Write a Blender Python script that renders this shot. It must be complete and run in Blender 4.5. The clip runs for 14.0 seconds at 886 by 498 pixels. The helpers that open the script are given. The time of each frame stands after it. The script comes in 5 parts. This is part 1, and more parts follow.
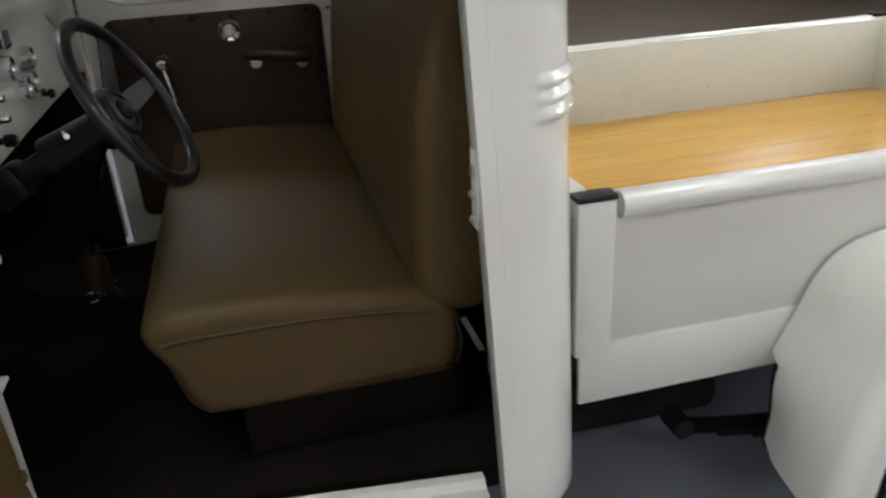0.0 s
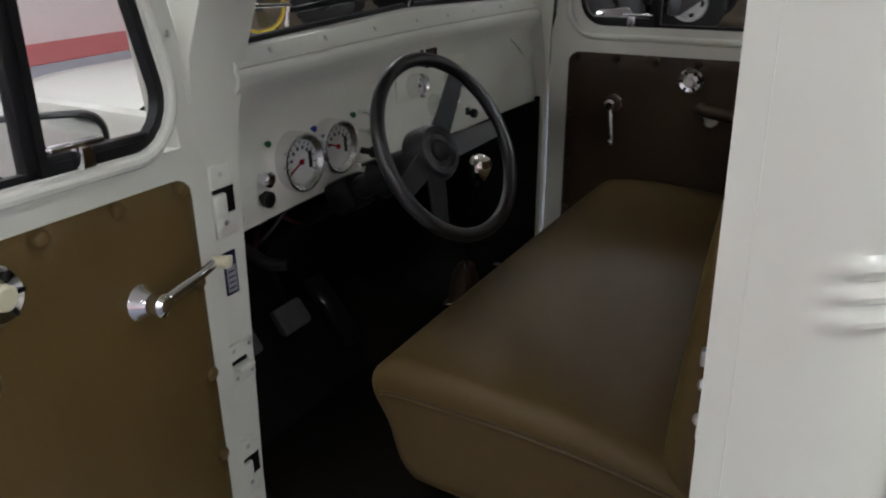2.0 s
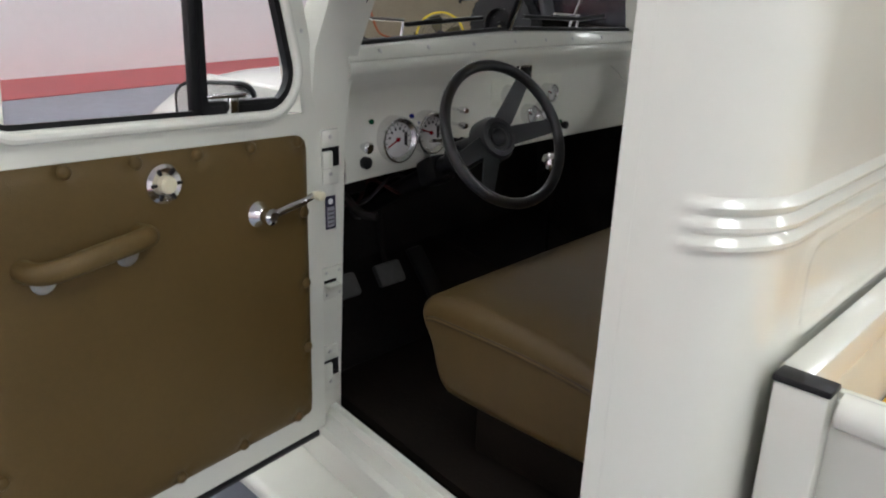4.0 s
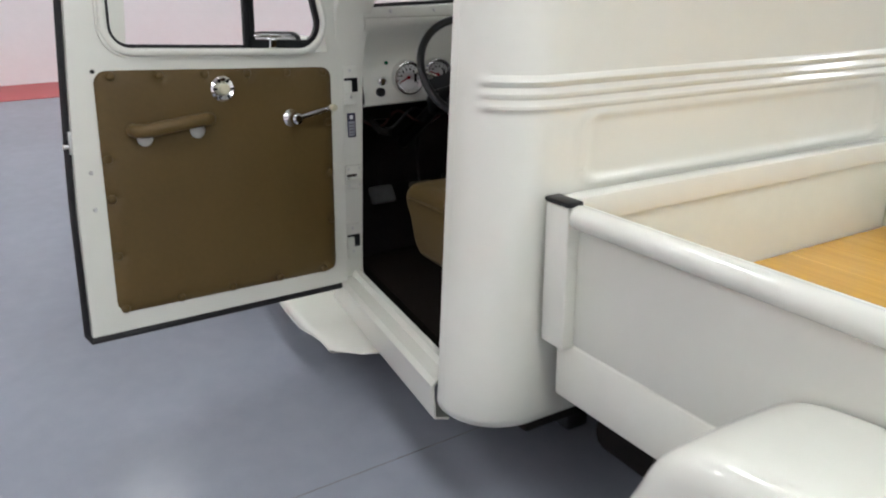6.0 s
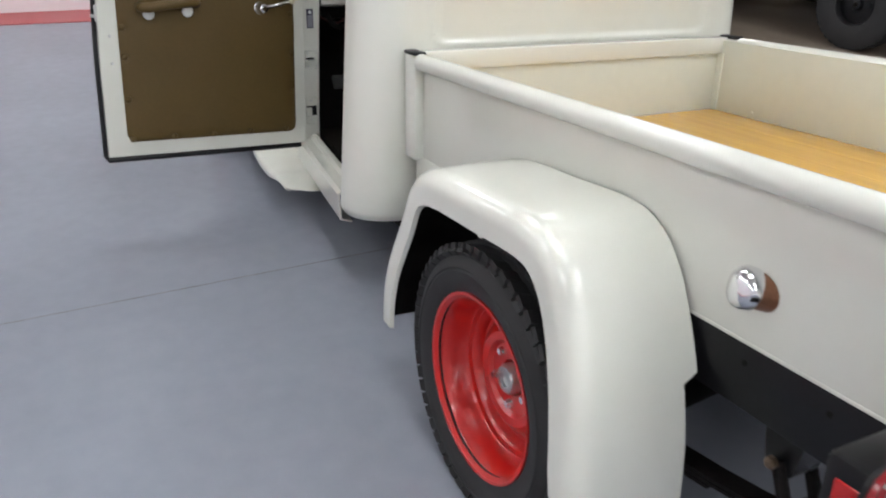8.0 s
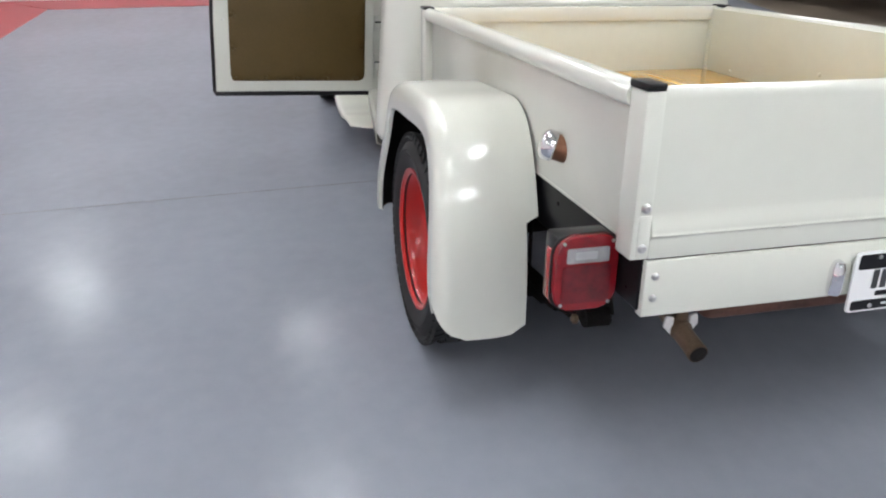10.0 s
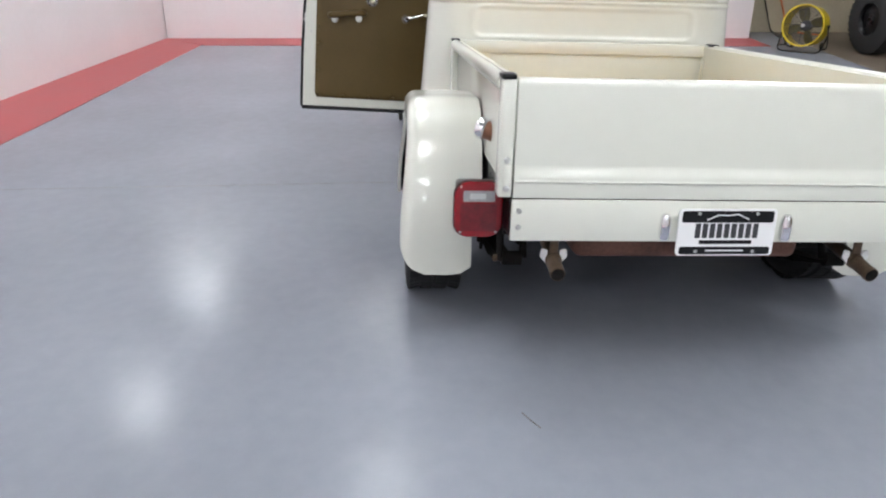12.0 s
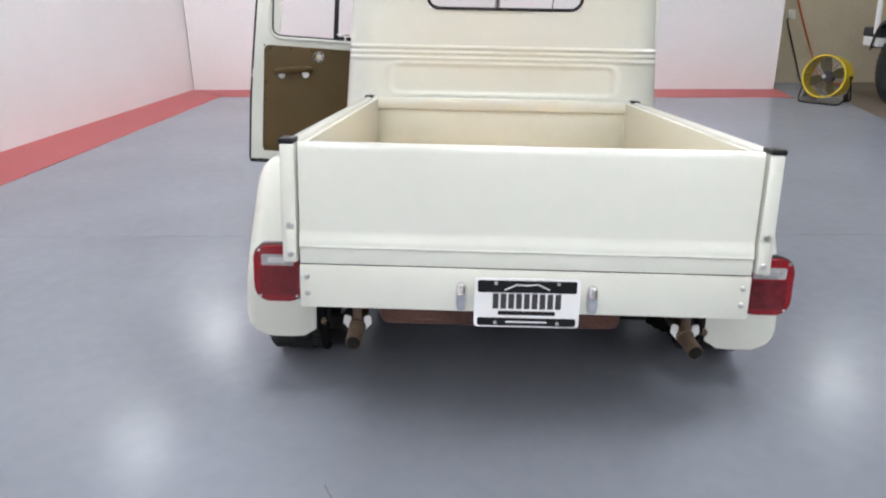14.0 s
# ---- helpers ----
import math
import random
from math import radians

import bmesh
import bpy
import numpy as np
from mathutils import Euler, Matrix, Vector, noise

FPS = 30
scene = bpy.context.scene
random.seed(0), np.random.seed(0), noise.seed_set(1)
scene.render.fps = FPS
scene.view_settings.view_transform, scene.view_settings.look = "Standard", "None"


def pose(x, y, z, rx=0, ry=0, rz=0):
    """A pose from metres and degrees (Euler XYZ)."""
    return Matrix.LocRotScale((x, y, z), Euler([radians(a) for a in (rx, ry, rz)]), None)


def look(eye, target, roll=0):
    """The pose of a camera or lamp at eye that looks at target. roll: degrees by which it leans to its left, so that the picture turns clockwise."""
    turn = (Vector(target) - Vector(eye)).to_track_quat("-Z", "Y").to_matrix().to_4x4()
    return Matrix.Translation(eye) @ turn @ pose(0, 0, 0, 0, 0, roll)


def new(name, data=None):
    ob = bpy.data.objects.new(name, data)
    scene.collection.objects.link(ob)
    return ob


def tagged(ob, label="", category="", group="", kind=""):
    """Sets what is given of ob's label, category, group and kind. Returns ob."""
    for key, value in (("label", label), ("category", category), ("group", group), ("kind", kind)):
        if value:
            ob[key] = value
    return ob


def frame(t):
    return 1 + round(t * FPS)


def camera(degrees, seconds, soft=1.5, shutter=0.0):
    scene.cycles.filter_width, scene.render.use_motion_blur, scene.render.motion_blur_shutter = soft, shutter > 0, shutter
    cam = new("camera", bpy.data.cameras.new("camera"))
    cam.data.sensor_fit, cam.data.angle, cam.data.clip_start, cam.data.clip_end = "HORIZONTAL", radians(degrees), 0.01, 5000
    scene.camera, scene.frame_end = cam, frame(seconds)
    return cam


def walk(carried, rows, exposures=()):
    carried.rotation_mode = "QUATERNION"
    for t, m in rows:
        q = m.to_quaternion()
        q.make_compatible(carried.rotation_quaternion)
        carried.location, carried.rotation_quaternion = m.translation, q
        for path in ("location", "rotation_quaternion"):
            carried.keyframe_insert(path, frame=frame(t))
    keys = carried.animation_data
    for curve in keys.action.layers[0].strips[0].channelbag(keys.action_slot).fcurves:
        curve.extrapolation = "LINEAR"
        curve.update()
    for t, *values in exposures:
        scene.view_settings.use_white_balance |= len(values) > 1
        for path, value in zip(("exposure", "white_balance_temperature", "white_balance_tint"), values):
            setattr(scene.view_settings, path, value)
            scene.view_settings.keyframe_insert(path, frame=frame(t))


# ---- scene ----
cam = camera(60.41, 14.0, soft=2.0, shutter=0.3)
# The pickup stands nose-down and leans a little; the path is given in its frame.
TRUCK = pose(0.0197, -0.0125, -0.307, -1.634, -4.776, 0.068)
PATH = [
    (0, (0.680, -1.900, 1.602), (1.101, -0.138, 0.753), -3.25),
    (0.5, (0.798, -1.759, 1.603), (0.876, 0.051, 0.756), -2.66),
    (1, (0.881, -1.651, 1.607), (0.610, 0.152, 0.785), -2.22),
    (1.5, (1.002, -1.588, 1.610), (0.348, 0.132, 0.827), -1.88),
    (2, (1.106, -1.566, 1.621), (0.188, 0.042, 0.864), -0.56),
    (2.5, (1.171, -1.595, 1.611), (0.132, -0.043, 0.895), 0.18),
    (3, (1.259, -1.655, 1.608), (0.135, -0.148, 0.924), 0.90),
    (3.2, (1.300, -1.683, 1.612), (0.146, -0.198, 0.931), 1.33),
    (5.3, (2.144, -1.767, 1.555), (0.576, -0.702, 0.919), -0.30),
    (5.5, (2.249, -1.741, 1.543), (0.647, -0.729, 0.903), -0.40),
    (6, (2.482, -1.741, 1.520), (0.863, -0.764, 0.868), -0.37),
    (6.5, (2.756, -1.805, 1.479), (1.156, -0.802, 0.821), 0.04),
    (7, (3.005, -1.775, 1.450), (1.387, -0.828, 0.752), -0.00),
    (7.5, (3.236, -1.679, 1.410), (1.578, -0.833, 0.678), 0.30),
    (8, (3.493, -1.717, 1.401), (1.837, -0.879, 0.656), 0.99),
    (8.5, (3.749, -1.704, 1.385), (2.073, -0.912, 0.635), 0.98),
    (9, (3.959, -1.574, 1.348), (2.229, -0.915, 0.591), 0.44),
    (9.2, (4.040, -1.534, 1.343), (2.296, -0.919, 0.583), 0.33),
    (11.3, (5.088, -1.275, 1.296), (3.217, -1.019, 0.636), 1.69),
    (11.5, (5.185, -1.228, 1.288), (3.305, -1.004, 0.645), 1.60),
    (12, (5.285, -1.035, 1.293), (3.393, -0.892, 0.661), 1.62),
    (12.5, (5.307, -0.711, 1.307), (3.407, -0.686, 0.683), 1.78),
    (12.8, (5.326, -0.610, 1.318), (3.423, -0.593, 0.704), 1.92),
    (13, (5.308, -0.528, 1.316), (3.401, -0.514, 0.713), 1.83),
    (13.5, (5.237, -0.333, 1.324), (3.323, -0.348, 0.743), 1.48),
    (14, (5.222, -0.199, 1.353), (3.292, -0.250, 0.830), 1.18),
]
walk(cam, [(t, TRUCK @ look(eye, target, roll)) for t, eye, target, roll in PATH], exposures=[(0.0, -0.42), (1.0, -0.45), (2.0, -0.53), (2.5, -0.42), (3.2, -0.25), (5.3, -0.17), (9.0, -0.17), (11.3, -0.10), (12.8, -0.10), (14.0, -0.05)])


# ---- light ----
world = bpy.data.worlds.new("world")
world.use_nodes = True
world.node_tree.nodes["Background"].inputs[0].default_value = (0.75, 0.78, 0.85, 1)
world.node_tree.nodes["Background"].inputs[1].default_value = 0.05
scene.world = world
LAMP = 26.8


# ---- materials ----
def material(name, colour, rough=0.5, metal=0.0, coat=0.0, vary=0.06, scale=3.0, grain=0.0, grain_scale=120.0, emit=0.0, rough_vary=0.08, spec=0.5):
    """A procedural surface: colour with blotches at two scales, roughness that wanders, and a fine relief."""
    m = bpy.data.materials.new(name)
    m.use_nodes = True
    n, l = m.node_tree.nodes, m.node_tree.links
    b = n["Principled BSDF"]
    b.inputs["Metallic"].default_value = metal
    b.inputs["Coat Weight"].default_value = coat
    b.inputs["Coat Roughness"].default_value = 0.09
    b.inputs["Specular IOR Level"].default_value = spec
    co = n.new("ShaderNodeTexCoord")
    big, small = n.new("ShaderNodeTexNoise"), n.new("ShaderNodeTexNoise")
    big.inputs["Scale"].default_value, small.inputs["Scale"].default_value = scale, scale * 14
    big.inputs["Detail"].default_value = small.inputs["Detail"].default_value = 4
    for x in (big, small):
        l.new(co.outputs["Object"], x.inputs["Vector"])
    mix = n.new("ShaderNodeMix")
    mix.data_type = "FLOAT"
    mix.inputs[0].default_value = 0.35
    l.new(big.outputs["Fac"], mix.inputs[2])
    l.new(small.outputs["Fac"], mix.inputs[3])
    ramp = n.new("ShaderNodeValToRGB")
    lo = [max(0.0, c * (1 - vary * 2)) for c in colour]
    hi = [min(1.0, c * (1 + vary * 2)) for c in colour]
    ramp.color_ramp.elements[0].position, ramp.color_ramp.elements[1].position = 0.3, 0.7
    ramp.color_ramp.elements[0].color, ramp.color_ramp.elements[1].color = (*lo, 1), (*hi, 1)
    l.new(mix.outputs[0], ramp.inputs[0])
    l.new(ramp.outputs[0], b.inputs["Base Color"])
    rr = n.new("ShaderNodeMapRange")
    rr.inputs[3].default_value, rr.inputs[4].default_value = max(0.02, rough - rough_vary), min(1.0, rough + rough_vary)
    l.new(mix.outputs[0], rr.inputs[0])
    l.new(rr.outputs[0], b.inputs["Roughness"])
    if grain:
        g = n.new("ShaderNodeTexNoise")
        g.inputs["Scale"].default_value, g.inputs["Detail"].default_value = grain_scale, 3
        l.new(co.outputs["Object"], g.inputs["Vector"])
        bump = n.new("ShaderNodeBump")
        bump.inputs["Strength"].default_value, bump.inputs["Distance"].default_value = grain, 0.002
        l.new(g.outputs["Fac"], bump.inputs["Height"])
        l.new(bump.outputs[0], b.inputs["Normal"])
    if emit:
        b.inputs["Emission Color"].default_value = (*colour, 1)
        b.inputs["Emission Strength"].default_value = emit
    return m


def glass(name, tint=(1, 1, 1), rough=0.0):
    m = bpy.data.materials.new(name)
    m.use_nodes = True
    b = m.node_tree.nodes["Principled BSDF"]
    b.inputs["Base Color"].default_value = (*tint, 1)
    b.inputs["Transmission Weight"].default_value = 1.0
    b.inputs["Roughness"].default_value, b.inputs["IOR"].default_value = rough, 1.06
    return m


def wood_material():
    m = material("varnished_oak", (0.50, 0.24, 0.045), 0.22, coat=0.5, vary=0.05)
    n, l = m.node_tree.nodes, m.node_tree.links
    b = n["Principled BSDF"]
    co, info = n.new("ShaderNodeTexCoord"), n.new("ShaderNodeObjectInfo")
    mp = n.new("ShaderNodeMapping")
    mp.inputs["Scale"].default_value = (0.9, 14, 14)
    l.new(co.outputs["Object"], mp.inputs["Vector"])
    off = n.new("ShaderNodeVectorMath")
    off.operation = "MULTIPLY_ADD"
    off.inputs[1].default_value = (37, 37, 37)
    comb = n.new("ShaderNodeCombineXYZ")
    for k in range(3):
        l.new(info.outputs["Random"], comb.inputs[k])
    l.new(comb.outputs[0], off.inputs[0])
    l.new(mp.outputs[0], off.inputs[2])
    no = n.new("ShaderNodeTexNoise")
    no.inputs["Scale"].default_value, no.inputs["Detail"].default_value, no.inputs["Roughness"].default_value = 2.2, 6, 0.6
    l.new(off.outputs[0], no.inputs["Vector"])
    ramp = n.new("ShaderNodeValToRGB")
    e = ramp.color_ramp.elements
    e[0].position, e[0].color = 0.32, (0.56, 0.275, 0.020, 1)
    e[1].position, e[1].color = 0.68, (0.70, 0.385, 0.034, 1)
    l.new(no.outputs["Fac"], ramp.inputs[0])
    hsv = n.new("ShaderNodeHueSaturation")
    val = n.new("ShaderNodeMapRange")
    val.inputs[3].default_value, val.inputs[4].default_value = 0.92, 1.06
    l.new(info.outputs["Random"], val.inputs[0])
    l.new(val.outputs[0], hsv.inputs["Value"])
    l.new(ramp.outputs[0], hsv.inputs["Color"])
    l.new(hsv.outputs[0], b.inputs["Base Color"])
    return m


CREAM = material("cream_enamel", (0.672, 0.676, 0.605), 0.34, coat=0.9, vary=0.012, scale=1.5, rough_vary=0.05)
CREAM_IN = material("cream_enamel_inner", (0.635, 0.645, 0.56), 0.35, coat=0.2, vary=0.02, scale=2)
RED = material("red_wheel_enamel", (0.52, 0.009, 0.006), 0.3, coat=0.35, vary=0.04)
TYRE = material("tyre_rubber", (0.018, 0.018, 0.019), 0.75, vary=0.15, scale=8, grain=0.3)
RUBBER = material("black_rubber", (0.008, 0.008, 0.009), 0.42, vary=0.1, spec=0.28)
BLACK = material("black_paint", (0.006, 0.006, 0.007), 0.3, vary=0.15, scale=6, spec=0.3)
# Underbody dirt; its near-black also stands in for shade in gaps, holes and footwell.
GRIME_SHADE = material("dark_underbody_and_shade", (0.011, 0.0095, 0.009), 0.8, vary=0.3, scale=9, grain=0.4, spec=0.12)
RUST = material("rusty_steel", (0.125, 0.056, 0.040), 0.75, vary=0.25, scale=7, grain=0.5)
PIPE = material("brown_exhaust_steel", (0.115, 0.078, 0.052), 0.5, metal=0.5, vary=0.25, scale=12)
CHROME = material("chrome", (0.80, 0.80, 0.82), 0.09, metal=1.0, vary=0.02, rough_vary=0.03)
STEEL = material("zinc_steel", (0.55, 0.55, 0.54), 0.35, metal=1.0, vary=0.08)
LEATHER = material("tan_vinyl", (0.098, 0.063, 0.021), 0.44, vary=0.06, scale=5, grain=0.4, grain_scale=420, spec=0.26)
# The door's tan vinyl again, darkened for the shade inside the cab.
SHADED_VINYL = material("tan_vinyl_shaded", (0.084, 0.054, 0.018), 0.44, vary=0.06, scale=5, grain=0.4, grain_scale=420, spec=0.26)
LEATHER_DARK = material("brown_vinyl", (0.038, 0.021, 0.010), 0.5, vary=0.1, scale=6, grain=0.35, grain_scale=420, spec=0.3)
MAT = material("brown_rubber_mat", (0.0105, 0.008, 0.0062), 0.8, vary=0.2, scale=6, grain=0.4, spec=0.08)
LENS_RED = material("red_lens", (0.22, 0.005, 0.010), 0.2, coat=0.15, vary=0.12, scale=40)
MARKER = material("bright_red_reflector", (0.36, 0.010, 0.010), 0.18, coat=0.2, vary=0.08, scale=40)
LENS_DARK = material("dark_red_lens", (0.12, 0.005, 0.009), 0.2, coat=0.15, vary=0.2, scale=60)
LENS_CLEAR = material("clear_lens", (0.36, 0.35, 0.35), 0.14, coat=0.6, vary=0.1, scale=60)
WHITE = material("white_enamel", (0.80, 0.80, 0.80), 0.3, vary=0.01)
IVORY = material("ivory_plastic", (0.56, 0.53, 0.38), 0.35, vary=0.03)
ALU = material("satin_aluminium", (0.78, 0.78, 0.78), 0.24, metal=1.0, vary=0.03)
WHEELBLACK = material("polished_black_wheel", (0.006, 0.006, 0.0065), 0.3, vary=0.1, coat=0.15)
GLASS = glass("window_glass")
OAK = wood_material()


# ---- mesh helpers ----
def finish(name, bm, mat, parent=None, label="", sharp=35):
    bmesh.ops.recalc_face_normals(bm, faces=bm.faces)
    me = bpy.data.meshes.new(name)
    bm.to_mesh(me)
    bm.free()
    for p in me.polygons:
        p.use_smooth = True
    me.set_sharp_from_angle(angle=radians(sharp))
    me.materials.append(mat)
    ob = new(name, me)
    if parent is not None:
        ob.parent = parent
    if label:
        ob["label"] = label
    return ob


def part(name, bm, mat, parent, label="", sharp=35):
    return finish(name, bm, mat, parent, label, sharp)


def add_box(bm, x0, x1, y0, y1, z0, z1, bev=0.0, seg=2, m=None):
    r = bmesh.ops.create_cube(bm, size=1.0)
    mat = Matrix.Translation(((x0 + x1) / 2, (y0 + y1) / 2, (z0 + z1) / 2)) @ Matrix.Diagonal((x1 - x0, y1 - y0, z1 - z0, 1))
    bmesh.ops.transform(bm, matrix=mat, verts=r["verts"])
    vs = r["verts"]
    if bev:
        es = list({e for v in vs for e in v.link_edges})
        g = bmesh.ops.bevel(bm, geom=es, offset=bev, segments=seg, affect="EDGES", profile=0.5)
        vs = list({v for f in g["faces"] for v in f.verts} | {v for v in vs if v.is_valid})
    if m is not None:
        bmesh.ops.transform(bm, matrix=m, verts=[v for v in vs if v.is_valid])
    return bm


def box(x0, x1, y0, y1, z0, z1, bev=0.004, seg=2, m=None):
    return add_box(bmesh.new(), x0, x1, y0, y1, z0, z1, bev, seg, m)


def add_grid(bm, rows, close_u=False, close_v=False):
    vs = [[bm.verts.new(p) for p in row] for row in rows]
    nr, nc = len(vs), len(vs[0])
    for i in range(nr if close_v else nr - 1):
        for j in range(nc if close_u else nc - 1):
            q = [vs[i][j], vs[i][(j + 1) % nc], vs[(i + 1) % nr][(j + 1) % nc], vs[(i + 1) % nr][j]]
            if len(set(q)) == 4:
                bm.faces.new(q)
    return vs


def cap(bm, ring):
    bm.faces.new(ring)


def grid(rows, close_u=False, close_v=False, thick=0.0, ends=False):
    bm = bmesh.new()
    vs = add_grid(bm, rows, close_u, close_v)
    if ends:
        cap(bm, vs[0][::-1])
        cap(bm, vs[-1])
    if thick:
        bmesh.ops.recalc_face_normals(bm, faces=bm.faces)
        bmesh.ops.solidify(bm, geom=bm.faces[:], thickness=thick)
    return bm


def add_tube(bm, pts, r, seg=12, closed=False):
    pts = [Vector(p) for p in pts]
    rad = r if callable(r) else (lambda k: r)
    n = len(pts)
    up, rows = None, []
    for i, p in enumerate(pts):
        a = pts[(i - 1) % n] if closed or i > 0 else p
        b = pts[(i + 1) % n] if closed or i < n - 1 else p
        d = (b - a).normalized()
        if up is None:
            up = d.orthogonal().normalized()
        up = (up - d * up.dot(d)).normalized()
        side = d.cross(up)
        rows.append([p + (up * math.cos(2 * math.pi * k / seg) + side * math.sin(2 * math.pi * k / seg)) * rad(i / max(1, n - 1)) for k in range(seg)])
    vs = add_grid(bm, rows, close_u=True, close_v=closed)
    if not closed:
        cap(bm, vs[0][::-1])
        cap(bm, vs[-1])
    return bm


def tube(pts, r, seg=12, closed=False):
    return add_tube(bmesh.new(), pts, r, seg, closed)


def add_lathe(bm, prof, m=None, seg=32):
    """A profile of (radius, height) turned round z, closed at both ends, then moved by m."""
    rows = [[Vector((max(r, 1e-4) * math.cos(2 * math.pi * k / seg), max(r, 1e-4) * math.sin(2 * math.pi * k / seg), h)) for k in range(seg)] for r, h in prof]
    if m is not None:
        rows = [[m @ v for v in row] for row in rows]
    vs = add_grid(bm, rows, close_u=True)
    cap(bm, vs[0][::-1])
    cap(bm, vs[-1])
    return bm


def lathe(prof, m=None, seg=32):
    return add_lathe(bmesh.new(), prof, m, seg)


def aim(at, to):
    """A pose at a point whose z axis points along to."""
    return Matrix.Translation(at) @ Vector(to).to_track_quat("Z", "Y").to_matrix().to_4x4()


def rounded(w, h, r, n=6):
    """The outline of a rounded rectangle round the origin."""
    out = []
    for cx, cy, a0 in ((w / 2 - r, h / 2 - r, 0), (-w / 2 + r, h / 2 - r, 90), (-w / 2 + r, -h / 2 + r, 180), (w / 2 - r, -h / 2 + r, 270)):
        for k in range(n + 1):
            a = radians(a0 + 90 * k / n)
            out.append((cx + r * math.cos(a), cy + r * math.sin(a)))
    return out


def add_prism(bm, outline, m, depth, bev=0.0):
    """An outline in the plane of m's x and y, extruded along its z."""
    rows = [[m @ Vector((x, y, h)) for x, y in outline] for h in (0, depth)]
    if bev:
        cx, cy = sum(p[0] for p in outline) / len(outline), sum(p[1] for p in outline) / len(outline)
        w = max(abs(p[0] - cx) for p in outline)
        hh = max(abs(p[1] - cy) for p in outline)
        rows.append([m @ Vector((cx + (x - cx) * (1 - bev / w), cy + (y - cy) * (1 - bev / hh), depth + bev)) for x, y in outline])
    vs = add_grid(bm, rows, close_u=True)
    cap(bm, vs[0][::-1])
    cap(bm, vs[-1])
    return bm


def prism(outline, m, depth, bev=0.0):
    return add_prism(bmesh.new(), outline, m, depth, bev)


def fillet(corners, radii, n=8):
    """The outline of a polygon whose corners are rounded, each by its own radius."""
    out = []
    P = [Vector((*c, 0)) for c in corners]
    for i, p in enumerate(P):
        a, b = (P[i - 1] - p).normalized(), (P[(i + 1) % len(P)] - p).normalized()
        half_angle = a.angle(b) / 2
        mid = (a + b).normalized()
        c = p + mid * (radii[i] / math.sin(half_angle))
        d = radii[i] / math.tan(half_angle)
        v0, v1 = p + a * d - c, p + b * d - c
        for k in range(n + 1):
            t = k / n
            w = (v0 * (1 - t) + v1 * t)
            w = w.normalized() * radii[i]
            out.append((c.x + w.x, c.y + w.y))
    return out


def ring_frame(outer, inner, m, depth):
    """A flat frame between two outlines with as many points each, with thickness."""
    bm = bmesh.new()
    rows = [[m @ Vector((x, y, h)) for x, y in o] for o, h in ((inner, 0), (outer, 0), (outer, depth), (inner, depth))]
    add_grid(bm, rows, close_u=True, close_v=True)
    return bm


def smooth_steps(pts, n=6):
    """Points of a smooth curve through the given ones."""
    out = []
    P = [Vector(p) for p in pts]
    for i in range(len(P) - 1):
        a, b, c, d = P[max(i - 1, 0)], P[i], P[i + 1], P[min(i + 2, len(P) - 1)]
        for k in range(n):
            t = k / n
            out.append(0.5 * ((2 * b) + (c - a) * t + (2 * a - 5 * b + 4 * c - d) * t * t + (3 * b - a - 3 * c + d) * t ** 3))
    return out + [P[-1]]


def empty(name, parent=None, m=None):
    ob = new(name)
    if parent is not None:
        ob.parent = parent
    if m is not None:
        ob.matrix_basis = m
    return ob


# ---- the hall ----
ROOM = pose(0, 0, 0, 0, 0, -6)
SIDE = pose(-5.46, -4.00, 0, 0, 0, -6.1)      # along the side wall, from the corner
END = pose(-5.46, -4.00, 0, 0, 0, -2.1)       # along the end wall, from the corner
HIGH = 3.35


def structure(name, bm, mat, label, category, m=ROOM):
    ob = finish(name, bm, mat)
    ob.matrix_basis = m
    return tagged(ob, label, category, kind="structure")


EPOXY = material("blue_grey_epoxy", (0.238, 0.252, 0.294), 0.19, coat=0.0, vary=0.045, scale=0.9, rough_vary=0.06, grain=0.025, grain_scale=30, spec=0.10)
EPOXY_RED = material("red_epoxy", (0.41, 0.088, 0.094), 0.38, vary=0.05, scale=2, spec=0.15)
WALLPAINT = material("white_wall_paint", (0.83, 0.80, 0.805), 0.7, vary=0.015, scale=1.2, grain=0.1, grain_scale=60)
TANWALL = material("tan_painted_block", (0.50, 0.435, 0.315), 0.75, vary=0.06, scale=2, grain=0.3, grain_scale=40)
CONCRETE = material("brown_concrete", (0.16, 0.125, 0.095), 0.5, vary=0.16, scale=1.3, grain=0.2, grain_scale=40)
CEIL = material("ceiling_paint", (0.62, 0.62, 0.60), 0.8, vary=0.03)

EDGE_Y = 3.84
structure("floor", box(-9.0, 13, -7.2, EDGE_Y, -0.2, 0, 0), EPOXY, "glossy blue-grey epoxy painted showroom floor", "floor")
structure("concrete_floor", box(-11, 13, EDGE_Y, 15, -0.2, -0.004, 0), CONCRETE, "worn brown polished concrete floor of the storage hall", "floor")
structure("floor_stripe_side", prism([(0.0, 0.0), (21, 0.0), (21, 0.9), (8.5, 0.86), (4.8, 0.80), (0.558, 0.656)], SIDE @ Matrix.Translation((0, 0, -0.02)), 0.0237), EPOXY_RED, "red painted stripe on floor along the wall", "floor stripe", Matrix())
structure("floor_stripe_end", prism([(0.0, 0.0), (0.61, 0.655), (0.68, 4.0), (0.70, 7.85), (0.0, 7.88)], END @ Matrix.Translation((0, 0, -0.02)), 0.0245), EPOXY_RED, "red painted stripe on floor along end wall", "floor stripe", Matrix())
